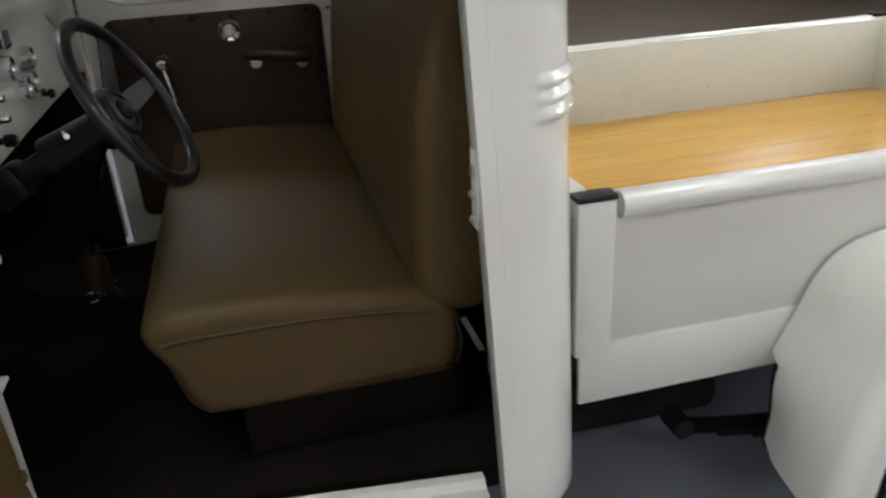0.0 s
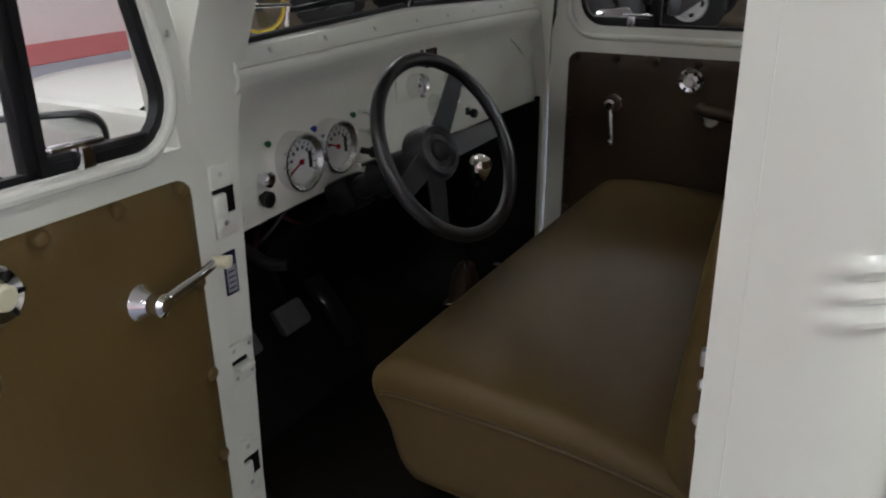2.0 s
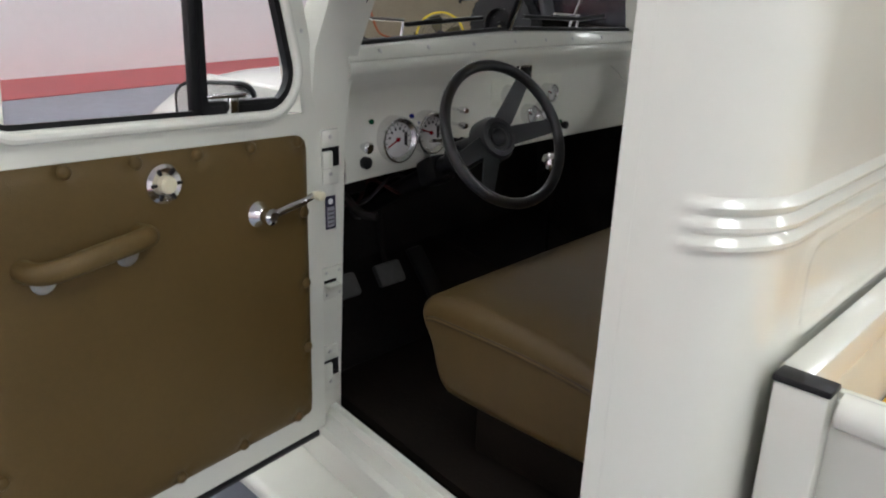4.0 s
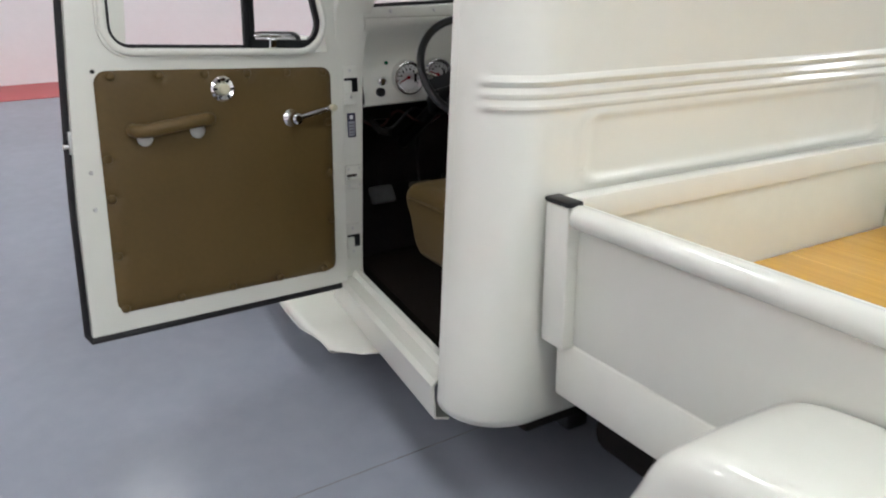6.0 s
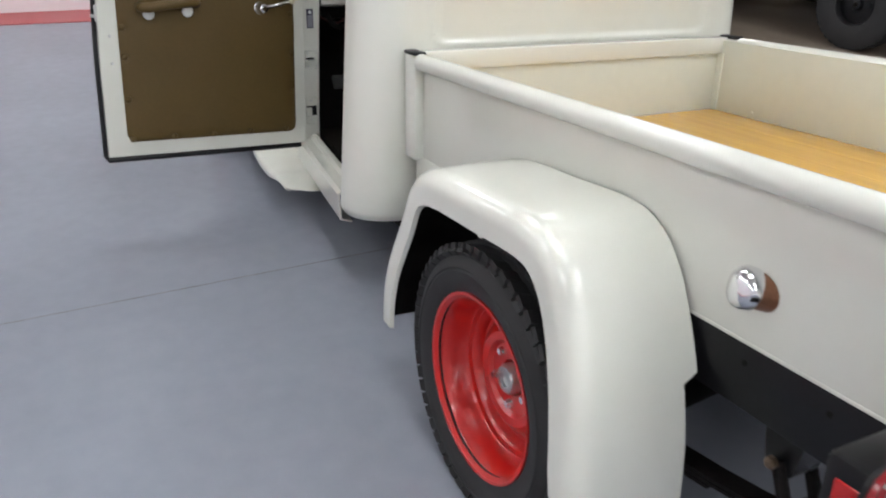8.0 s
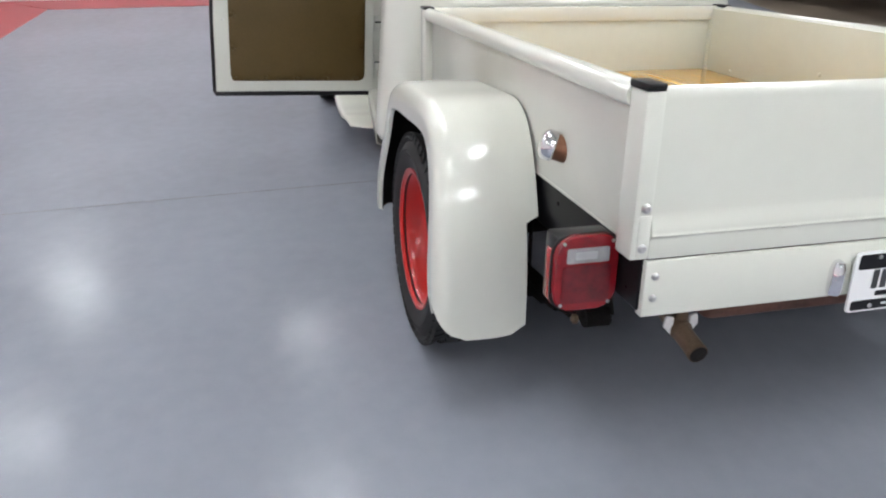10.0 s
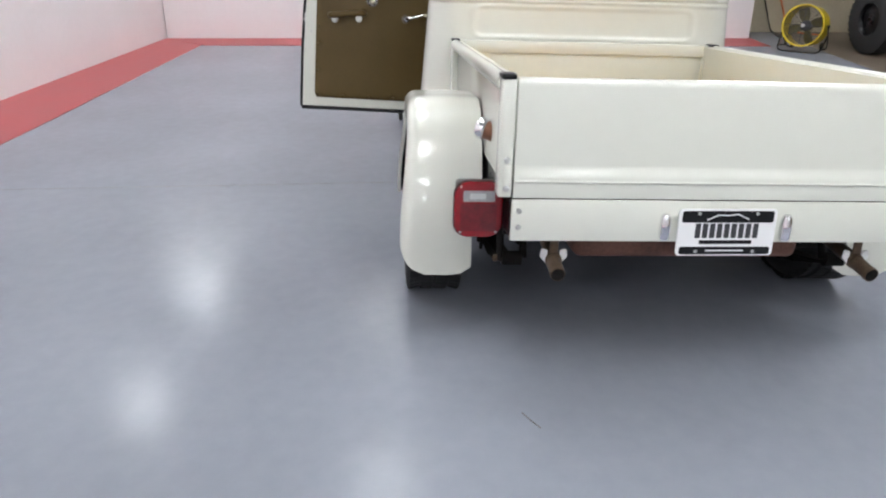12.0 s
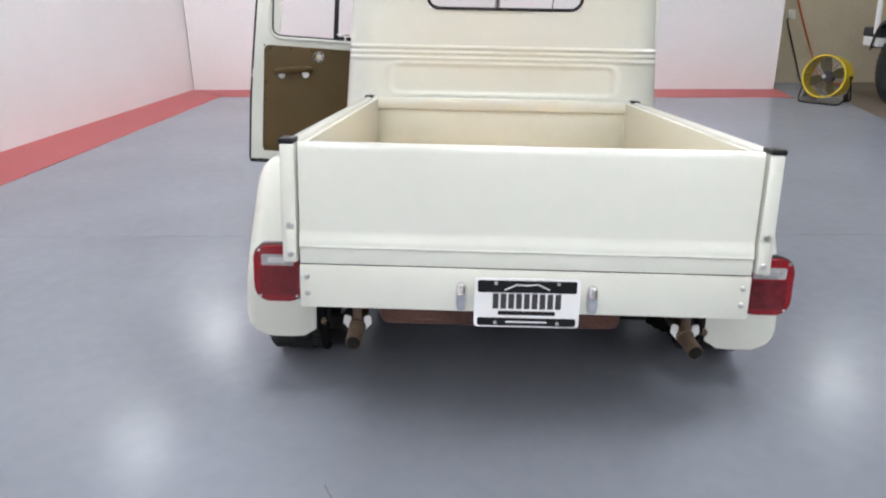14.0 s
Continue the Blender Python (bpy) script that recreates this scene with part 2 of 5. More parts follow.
structure("wall_side", box(-0.3, 21, -0.2, 0.0, -0.2, HIGH, 0), WALLPAINT, "plain white painted showroom side wall", "wall", SIDE)
structure("wall_end", box(-0.2, 0.0, 0.02, 7.85, -0.2, HIGH, 0), WALLPAINT, "plain white painted showroom end wall", "wall", END)
structure("wall_tan", box(-0.88, -0.68, 7.85, 20, -0.2, HIGH, 0), TANWALL, "tan painted block wall of the storage hall", "wall", END)
structure("wall_return", box(-0.88, -0.2, 7.67, 7.85, -0.2, HIGH, 0), TANWALL, "tan painted return beside the white wall", "wall", END)
structure("wall_far_side", box(-9.5, 13, 15, 15.2, -0.2, HIGH, 0), TANWALL, "tan painted block wall closing the hall", "wall")
structure("wall_back", box(13, 13.2, -7.2, 15.2, -0.2, HIGH, 0), WALLPAINT, "plain white wall closing the hall", "wall")
structure("ceiling", box(-9.5, 13.2, -7.2, 15.2, HIGH, HIGH + 0.2, 0), CEIL, "plain pale painted ceiling", "ceiling")
SEAM = material("grey_floor_joint", (0.13, 0.125, 0.125), 0.6, vary=0.4, scale=9)
joint = structure("floor_joint", box(-0.0016, 0.0016, -3.9, 3.45, -0.02, 0.0008, 0), SEAM, "thin dark saw-cut joint in the epoxy floor", "floor joint")
joint.matrix_basis = pose(0.775, 0, 0, 0, 0, 0.4)


def ceiling_light(x, y):
    top = tagged(empty("ceiling_light", m=pose(x, y, HIGH)), "wide white panel light on the ceiling, out of view", "ceiling light", "ceiling lights")
    part("housing", box(-0.39, 0.39, -0.29, 0.29, -0.06, -0.002, 0.01), WHITE, top)
    part("diffuser", box(-0.36, 0.36, -0.26, 0.26, -0.075, -0.055, 0.006), TUBE, top, "glowing white diffuser")


TUBE = material("glowing_diffuser", (0.94, 0.97, 1.0), 0.5, vary=0.0, emit=LAMP)
# The last two columns are unseen lights added to brighten the tailgate.
for ix in range(7):
    for iy in (-3.7, 1.6):
        ceiling_light(-4.6 + 2.8 * ix, iy - 0.02 * ix)
    for iy in (-1.15, 4.3):
        ceiling_light(-3.2 + 2.8 * ix, iy)
for ix in (-3.5, 1.5, 6.5):
    ceiling_light(ix, 9.0)
# Added pair, no known fitting: brightens the floor behind the truck and the tailgate.
for ix in (4.6, 7.4):
    ceiling_light(ix, 0.25)


# ---- the pickup ----
truck = tagged(empty("pickup_truck", m=TRUCK), "cream vintage pickup with red wheels and its driver door open", "pickup truck")
YC = -0.020                 # the middle line of the body


def zf(x, y):
    """The height of the hall's floor in the pickup's frame."""
    return 0.3079 - 0.0836 * x + 0.0285 * y


def half(z):
    """Half the cab's width at a height."""
    return 0.861 - 0.071 * max(0.0, z - 0.5)


def jamb_x(z):
    """Where the rear pillar's front edge stands at a height: it leans forward a little."""
    return 1.018 - 0.029 * (z - 0.6)


def cab_path(z, inset=0.0, n_corner=16, n_back=90):
    """Points round the back of the cab at a height, from the left door jamb to the right one, with outward normals."""
    x0, h, xb = jamb_x(z), half(z) - inset, 1.200 - inset
    rx, ry = 0.150, 0.150
    out = [(Vector((x0, YC - h, z)), Vector((0, -1, 0)))]
    arc = []
    for k in range(n_corner + 1):
        a = radians(90 * k / n_corner)
        s, c = math.sin(a), math.cos(a)
        arc.append((xb - rx + rx * s, h - ry + ry * c, Vector((s / rx, c / ry, 0)).normalized()))
    out += [(Vector((x, YC - y, z)), Vector((n.x, -n.y, 0))) for x, y, n in arc]
    w = h - ry
    for k in range(1, n_back):
        out.append((Vector((xb, YC - w + 2 * w * k / n_back, z)), Vector((1, 0, 0))))
    out += [(Vector((x, YC + y, z)), n) for x, y, n in arc[::-1]]
    out.append((Vector((x0, YC + h, z)), Vector((0, 1, 0))))
    return out


def step(a, b, v):
    t = min(1, max(0, (v - a) / (b - a)))
    return t * t * (3 - 2 * t)


def rib(z):
    """Three raised mouldings round the cab's waist."""
    return sum(0.0095 * max(0.0, 1 - ((z - c) / 0.0115) ** 2) for c in (1.275, 1.302, 1.329))


def emboss(y, z):
    """A pressed panel with rounded corners in the cab's back."""
    dx, dz = abs(y - YC) - 0.535, abs(z - 1.172) - 0.033
    d = math.hypot(max(dx, 0), max(dz, 0)) + min(max(dx, dz), 0) - 0.045
    return 0.005 * math.exp(-(d / 0.011) ** 2) - 0.002 * (1 - step(-0.02, 0.0, d))


def cab_back():
    zs = [0.498, 0.502, 0.512, 0.53, 0.6, 0.7, 0.8, 0.9, 1.0, 1.04]
    zs += [1.05 + 0.0065 * k for k in range(50)]
    zs += [1.40, 1.45, 1.495, 1.518, 1.56, 1.60, 1.65, 1.70, 1.74, 1.785, 1.80]
    rows = []
    for z in zs:
        row = []
        for p, n in cab_path(z, inset=0.016 * (1 - step(0.496, 0.525, z)) + 0.05 * step(1.66, 1.82, z)):
            side = step(1.095, 1.125, p.x)
            o = rib(z) * side
            if n.x > 0.99:
                o += emboss(p.y, z)
            row.append(p + n * o)
        rows.append(row)
    bm = bmesh.new()
    vs = add_grid(bm, rows)
    gone = [f for f in bm.faces if f.calc_center_median().x > 1.1 and 1.518 < f.calc_center_median().z < 1.785 and abs(f.calc_center_median().y - YC) < 0.385]
    bmesh.ops.delete(bm, geom=gone, context="FACES")
    bmesh.ops.recalc_face_normals(bm, faces=bm.faces)
    bmesh.ops.solidify(bm, geom=bm.faces[:], thickness=0.016)
    return bm


part("cab_back", cab_back(), CREAM, truck, "cream enamelled cab back with pressed mouldings")
Q_BACK = Matrix(((0, 0, 1, 1.193), (1, 0, 0, YC), (0, 1, 0, 1.656), (0, 0, 0, 1)))
rw = part("rear_window", ring_frame(rounded(0.790, 0.284, 0.065), rounded(0.760, 0.254, 0.052), Q_BACK, 0.014), RUBBER, truck, "black rubber-framed rear window")
g = part("pane", prism(rounded(0.775, 0.266, 0.055), Q_BACK @ Matrix.Translation((0, 0, 0.005)), 0.005), GLASS, rw)
g.visible_shadow = False
part("cab_back_lining", box(1.135, 1.15, YC - 0.68, YC + 0.68, 0.58, 1.48, 0.003), LEATHER_DARK, truck, "brown vinyl lining behind the seat")

# roof, drip rail and door headers
roof = []
for k in range(9):
    t = k / 8
    z, f = 1.775 + 0.10 * math.sin(t * math.pi / 2), math.cos(t * math.pi / 2) ** 0.55 if t < 1 else 0.02
    row = []
    for q in range(48):
        a = 2 * math.pi * q / 48
        c, s = math.cos(a), math.sin(a)
        row.append((0.63 + 0.50 * f * math.copysign(abs(c) ** 0.5, c), YC + 0.76 * f * math.copysign(abs(s) ** 0.5, s), z))
    roof.append(row)
part("roof", grid(roof, close_u=True, thick=0.02), CREAM, truck)
for s, nm in ((-1, "left"), (1, "right")):
    part("door_header", box(0.30, 1.05, YC + s * 0.69 - 0.06, YC + s * 0.69 + 0.05, 1.74, 1.80, 0.012), CREAM, truck)

# door jamb of the rear pillar with its striker, seal and rear edge
jamb = bmesh.new()
rows = []
for z in [0.56 + 0.0935 * k for k in range(14)]:
    h = half(z)
    jx = jamb_x(z)
    rows.append([(jx + 0.010, YC - h + 0.001, z), (jx + 0.003, YC - h + 0.006, z), (jx + 0.001, YC - h + 0.016, z), (jx + 0.001, YC - h + 0.044, z), (jx + 0.012, YC - h + 0.051, z), (jx + 0.10, YC - h + 0.056, z)])
add_grid(jamb, rows)
bmesh.ops.solidify(jamb, geom=jamb.faces[:], thickness=0.004)
part("rear_pillar_jamb", jamb, CREAM, truck)
part("jamb_seal", tube([(jamb_x(z) + 0.030, YC - half(z) + 0.0012, z) for z in [0.52 + 0.1 * k for k in range(13)]], 0.0018, 6), CREAM, truck, "thin cream seam of sealer")
st = part("striker", box(0.9985, 1.003, YC - half(1.2) + 0.014, YC - half(1.2) + 0.046, 1.10, 1.235, 0.002), CREAM_IN, truck, "door striker plate with two bolts")
part("striker_tongue", box(0.992, 0.999, YC - half(1.2) + 0.018, YC - half(1.2) + 0.032, 1.190, 1.210, 0.003), STEEL, st)
for z in (1.115, 1.16):
    part("bolt", lathe([(0.007, 0), (0.007, 0.005), (0.004, 0.008)], aim((0.999, YC - half(1.2) + 0.034, z), (-1, 0, 0)), 10), STEEL, st)
jr = part("right_pillar_jamb", box(0.98, 1.10, YC + 0.70, YC + 0.80, 0.56, 1.76, 0.01), CREAM, truck)

# sills and the cab's floor
for s in (-1, 1):
    rows = []
    for x in [0.10 + 0.0895 * k for k in range(11)]:
        w = (0.750 + 0.112 * (x - 0.10) / 0.92) if s < 0 else 0.705 + 0.135 * (x - 0.10) / 0.92
        pts = [(w - 0.085, 0.575), (w - 0.078, 0.590), (w - 0.06, 0.588), (w - 0.05, 0.572), (w - 0.012, 0.568), (w, 0.555), (w - 0.005, 0.46), (w - 0.05, 0.445)]
        rows.append([(x, YC + s * y, z) for y, z in (pts if s < 0 else pts[4:])])
    part("sill", grid(rows, thick=0.006), CREAM, truck, "cream door sill with scuffed edge")
part("cab_floor", prism([(0.02, -0.62), (1.12, -0.765), (1.12, 0.765), (0.02, 0.62)], Matrix.Translation((0, YC, 0.555)), 0.023), MAT, truck, "dark brown rubber floor mat")
# The toe board's near-black carries the shade under the dashboard.
part("toe_board", grid([[(0.06, YC - 0.66, 0.576), (0.06, YC + 0.66, 0.576)], [(-0.22, YC - 0.66, 0.76), (-0.22, YC + 0.66, 0.76)], [(-0.24, YC - 0.64, 1.22), (-0.24, YC + 0.64, 1.22)], [(0.05, YC - 0.62, 1.40), (0.05, YC + 0.62, 1.40)]], thick=0.01), GRIME_SHADE, truck)
tun = []
for x in (-0.22, 0.0, 0.2, 0.42):
    hgt = 0.20 - 0.16 * step(-0.2, 0.42, x)
    tun.append([(x, YC + 0.04 + 0.17 * math.cos(radians(180 * k / 10)), 0.572 + hgt * math.sin(radians(180 * k / 10))) for k in range(11)])
part("gearbox_tunnel", grid(tun), MAT, truck)
for x in (0.36, 0.60, 0.86):
    part("screw", lathe([(0.006, 0), (0.006, 0.002), (0.002, 0.004)], aim((x, YC - 0.705 - 0.147 * (x - 0.10) + 0.03, 0.5705), (0, 0, 1)), 10), STEEL, truck)

# front pillars, cowl sides
for s in (-1, 1):
    rows = []
    for k in range(13):
        z = 0.56 + 0.10 * k if s < 0 else 0.592 + 0.0973 * k
        lean = 0.10 * max(0.0, z - 1.38)
        w = 0.73 + 0.015 * step(1.2, 1.4, z) if s > 0 else 0.757 - 0.044 * max(0.0, min(z, 1.25) - 0.63)
        w -= 0.34 * max(0.0, z - 1.44)
        x = 0.195 + lean * 0.9
        th = 0.085 - 0.03 * step(1.3, 1.5, z)
        iw = (0.030 if s > 0 else 0.088) + (0.097 if s > 0 else 0.039) * step(1.25, 1.5, z)
        rows.append([(x, YC + s * w, z), (x, YC + s * (w - iw), z), (x - 0.02, YC + s * (w - iw - 0.01), z), (x - th, YC + s * (w - iw - 0.01), z), (x - th, YC + s * (w + 0.015), z), (x - 0.02, YC + s * (w + 0.012), z)])
    part("front_pillar", grid(rows, close_u=True, ends=True), CREAM, truck)
    part("cowl_side", box(-0.30, 0.12, YC + s * 0.70 - 0.02, YC + s * 0.70 + 0.02, 0.46, 1.36, 0.018), CREAM, truck)


for s in (-1, 1):
    e, ky = (0.193, 0.672) if s > 0 else (0.10, -0.648)
    # Shade is put into the colour; the right panel also darkens the pillar's edge.
    part("kick_panel", box(-0.24, e, YC + ky - 0.006, YC + ky + 0.006, 0.57, 1.16, 0.003), GRIME_SHADE, truck, "black kick panel darkened for the shade below the dashboard")


def hinge_box(z, tall, y):
    """A hinge let into the front pillar: two screwed plates, a knuckle between them and the dark slot beside it."""
    hb = part("hinge", box(0.1915, 0.196, y - 0.024, y + 0.024, z - tall / 2, z + tall / 2, 0.002), CREAM_IN, truck, "cream hinge with a dark slot")
    for d in (-1, 1):
        zc = z + d * tall * 0.335
        part("plate", box(0.194, 0.2005, y - 0.024, y + 0.023, zc - tall * 0.160, zc + tall * 0.160, 0.003), CREAM, hb)
        part("screw", lathe([(0.005, 0), (0.004, 0.002)], aim((0.2005, y - 0.002, zc + 0.004), (1, 0, 0)), 8), STEEL, hb)
    part("slot", box(0.1955, 0.1985, y - 0.022, y + 0.024, z - tall * 0.175, z + tall * 0.175, 0.0), BLACK, hb)
    part("knuckle", box(0.195, 0.206, y - 0.026, y + 0.002, z - tall * 0.20, z + tall * 0.12, 0.004), CREAM, hb)


hinge_box(1.222, 0.126, -0.706)
hinge_box(0.697, 0.124, -0.721)
chk = part("door_check", box(0.190, 0.201, -0.740, -0.680, 0.880, 0.960, 0.004), CREAM, truck, "cream check-strap bracket with chipped paint")
part("check_slot", box(0.2005, 0.2018, -0.736, -0.700, 0.922, 0.930, 0.0), GRIME_SHADE, chk)
part("check_arm", box(0.2, 0.222, -0.735, -0.700, 0.914, 0.922, 0.002), CREAM_IN, chk)
for y, z in ((-0.728, 0.948), (-0.690, 0.948), (-0.728, 0.892), (-0.690, 0.892)):
    part("screw", lathe([(0.004, 0), (0.003, 0.002)], aim((0.2012, y, z), (1, 0, 0)), 8), STEEL, chk)
PRINT = material("charcoal_print", (0.035, 0.035, 0.04), 0.5)
NAVY = material("navy_plate", (0.016, 0.016, 0.045), 0.4)
plate = part("data_plate", box(0.196, 0.1985, -0.7235, -0.6945, 1.053, 1.132, 0.001), NAVY, truck, "small navy data plate with a pale panel")
part("plate_panel", box(0.1985, 0.1988, -0.7195, -0.6985, 1.058, 1.106, 0), material("grey_plate_panel", (0.30, 0.30, 0.34), 0.45), plate)
for k in range(4):
    part("plate_line", box(0.1988, 0.1991, -0.7165, -0.7015, 1.064 + 0.010 * k, 1.067 + 0.010 * k, 0), PRINT, plate)
part("plate_emblem", lathe([(0.007, 0), (0.006, 0.0006)], aim((0.1985, -0.709, 1.119), (1, 0, 0)), 14), WHITE, plate)

# ---- dashboard ----
def brow(y):
    q = abs(y - YC) / 0.70
    return 0.165 + 0.045 * q ** 1.4 * (1 if y < YC else 0.6)


rows = []
for k in range(41):
    y = YC - 0.632 + 1.31 * k / 40
    xb, q = brow(y), abs(y - YC) / 0.7
    face = 0.160 + 0.03 * q ** 3 * (1 if y < YC else 0.5)
    zb = 1.468 - 0.016 * q
    row = [(xb - 0.045, y, zb + 0.004), (xb - 0.022, y, zb + 0.004), (xb - 0.012, y, zb), (xb + 0.001, y, 1.435), (xb + 0.002, y, 1.429), (xb - 0.001, y, 1.426), (xb + 0.004, y, 1.421), (xb + 0.006, y, 1.412), (xb + 0.003, y, 1.398)]
    row += [(xb * 0.6 + face * 0.4 - 0.008, y, 1.375), (face - 0.010, y, 1.345), (face - 0.013, y, 1.31), (face - 0.010, y, 1.27), (face - 0.003, y, 1.22), (face + 0.006, y, 1.17), (face + 0.004, y, 1.148), (face - 0.012, y, 1.142)]
    rows.append(row)
part("dashboard", grid(rows, thick=0.006), CREAM, truck, "cream painted steel dashboard")
for y in (-0.55, -0.38, -0.2, -0.02, 0.12, 0.25, 0.4):
    part("dash_screw", lathe([(0.006, 0), (0.006, 0.002), (0.002, 0.004)], aim((brow(y) - 0.006, y, 1.446), (0.9, 0, 0.45)), 8), STEEL, truck)


DIAL = material("pale_dial", (0.50, 0.50, 0.49), 0.4, vary=0.04, scale=30)


def gauge(y, z, r, x=0.168, needle=40):
    m = aim((x, y, z), (1, 0, 0.02))
    gz = part("gauge", lathe([(r * 1.0, -0.01), (r, 0.016), (r * 0.96, 0.024), (r * 0.90, 0.025), (r * 0.74, 0.017), (r * 0.73, 0.010)], m, 40), ALU, truck, "round gauge with polished aluminium bezel")
    part("dial", lathe([(r * 0.75, 0.008), (r * 0.75, 0.0125)], m, 32), DIAL, gz, "pale grey dial face")
    ticks = bmesh.new()
    for k in range(13):
        a = radians(-120 + 20 * k)
        add_box(ticks, -0.001, 0.001, r * 0.60, r * 0.70, 0.0127, 0.0133, 0, m=m @ pose(0, 0, 0, 0, 0, math.degrees(a)))
    part("tick_marks", ticks, BLACK, gz)
    part("needle", box(-0.0018, 0.0018, -r * 0.15, r * 0.62, 0.0135, 0.0150, 0, m=m @ pose(0, 0, 0, 0, 0, needle)), LENS_RED, gz, "red needle")
    for k in range(6):
        a = -75 + 30 * k
        part("numeral", box(-r * 0.05, r * 0.05, r * 0.42, r * 0.54, 0.0127, 0.0132, 0, m=m @ pose(0, 0, 0, 0, 0, a)), BLACK, gz)
    part("needle_boss", lathe([(r * 0.10, 0.0127), (r * 0.09, 0.017)], m, 14), BLACK if r < 0.04 else LENS_RED, gz)
    if r > 0.04:
        part("counter_window", box(-r * 0.28, r * 0.28, -r * 0.55, -r * 0.38, 0.0127, 0.0135, 0, m=m @ pose(0, 0, 0, 0, 0, 90)), BLACK, gz)


gauge(-0.484, 1.230, 0.058, needle=115)
gauge(-0.369, 1.234, 0.056, needle=70)
part("instrument_plate", prism(rounded(0.33, 0.22, 0.008), Matrix(((0, 0, 1, 0.1445), (1, 0, 0, 0.065), (0, 1, 0, 1.285), (0, 0, 0, 1))), 0.006), CREAM_IN, truck, "pale painted instrument plate")
for y, z in ((-0.03, 1.30), (0.059, 1.237), (0.125, 1.240), (0.15, 1.292)):
    gauge(y, z, 0.028, x=0.158, needle=60)


def knob(y, z, r, mat, long=0.03, label=""):
    part("dash_knob", lathe([(r * 0.55, 0), (r * 0.55, long * 0.5), (r, long * 0.55), (r, long * 0.9), (r * 0.7, long)], aim((0.166 + 0.03 * max(0, abs(y) - 0.4), y, z), (1, 0, 0)), 16), mat, truck, label)


for y, z, r, mt, ln in ((-0.591, 1.226, 0.014, CHROME, 0.03), (-0.597, 1.191, 0.015, BLACK, 0.03), (-0.272, 1.285, 0.009, CHROME, 0.05), (-0.272, 1.245, 0.009, CHROME, 0.05), (-0.267, 1.20, 0.013, BLACK, 0.05), (0.215, 1.19, 0.012, BLACK, 0.03)):
    knob(y, z, r, mt, ln)
GREENLENS = material("green_lens", (0.02, 0.10, 0.05), 0.2, vary=0.05)
BLUELENS = material("blue_lens", (0.02, 0.03, 0.22), 0.2, vary=0.05)
for y, z, mt in ((-0.566, 1.283, GREENLENS), (-0.430, 1.282, BLUELENS), (-0.300, 1.284, GREENLENS), (0.21, 1.20, GREENLENS)):
    knob(y, z, 0.0062, mt, 0.010, "small coloured warning lamp")

ck = part("dash_clock", box(0.150, 0.168, 0.0, 0.05, 1.338, 1.378, 0.003), BLACK, truck, "small square dark gauge with a bright rim")
part("bezel", ring_frame(rounded(0.054, 0.044, 0.005), rounded(0.042, 0.032, 0.004), Matrix(((0, 0, 1, 0.166), (1, 0, 0, 0.025), (0, 1, 0, 1.358), (0, 0, 0, 1))), 0.005), CHROME, ck)

# ---- steering wheel, column, lever, pedals ----
HUB, AXIS = Vector((0.441, -0.418, 1.267)), Vector((0.871, -0.131, 0.473)).normalized()
SW = aim(HUB, AXIS)
col = part("steering_column", tube([HUB - AXIS * 0.03, HUB - AXIS * 0.16], lambda t: 0.028 + 0.012 * t, 20), BLACK, truck)
add = part("column_tube", tube([HUB - AXIS * 0.16, HUB - AXIS * 0.70], 0.024, 16), BLACK, col)
part("column_shroud", box(-0.035, 0.035, -0.035, 0.035, -0.30, -0.22, 0.015, m=SW), BLACK, col)
part("indicator_stalk", tube([HUB - AXIS * 0.12, HUB - AXIS * 0.12 + Vector((0.02, -0.10, 0.05)), HUB - AXIS * 0.10 + Vector((0.02, -0.16, 0.05))], 0.005, 8), CHROME, col)
sw = tagged(empty("steering_wheel", truck), "black four-spoke steering wheel")
WR = 0.162
part("rim", tube([SW @ Vector((WR * math.cos(2 * math.pi * k / 64), WR * math.sin(2 * math.pi * k / 64), 0.03)) for k in range(64)], 0.0125, 14, True), WHEELBLACK, sw, "black grained wheel rim")
for a in (50, 2, 233, 198):
    sp = bmesh.new()
    rows = []
    for k in range(8):
        t = k / 7
        rr, w, h = 0.03 + (WR - 0.03) * t, 0.023 - 0.007 * t, -0.005 + 0.035 * t ** 0.8
        q = SW @ pose(0, 0, 0, 0, 0, a)
        rows.append([q @ Vector((rr, -w, h)), q @ Vector((rr, w, h)), q @ Vector((rr, w, h - 0.005)), q @ Vector((rr, -w, h - 0.005))])
    part("spoke", grid(rows, close_u=True, ends=True), RUBBER, sw)
part("hub_pad", lathe([(0.054, -0.035), (0.053, -0.004), (0.045, 0.010), (0.035, 0.012), (0.031, 0.007), (0.015, 0.007), (0.013, 0.012)], SW, 32), RUBBER, sw)
part("hub_badge", lathe([(0.021, 0.005), (0.021, 0.012), (0.016, 0.018), (0.008, 0.021)], SW, 16), BLACK, sw, "glossy black badge")
KNOB = Vector((0.358, -0.085, 1.145))
lv = part("gear_lever", tube(smooth_steps([(0.18, 0.17, 0.70), (0.22, 0.12, 0.85), (0.30, 0.01, 1.05), KNOB], 5), 0.006, 8), CHROME, truck, "tall chromed gear lever with alloy knob")
part("knob", lathe([(0.010, -0.035), (0.016, -0.03), (0.025, -0.012), (0.027, 0.004), (0.022, 0.018), (0.010, 0.025)], aim(KNOB, (0.1, -0.05, 1)), 20), CHROME, lv)
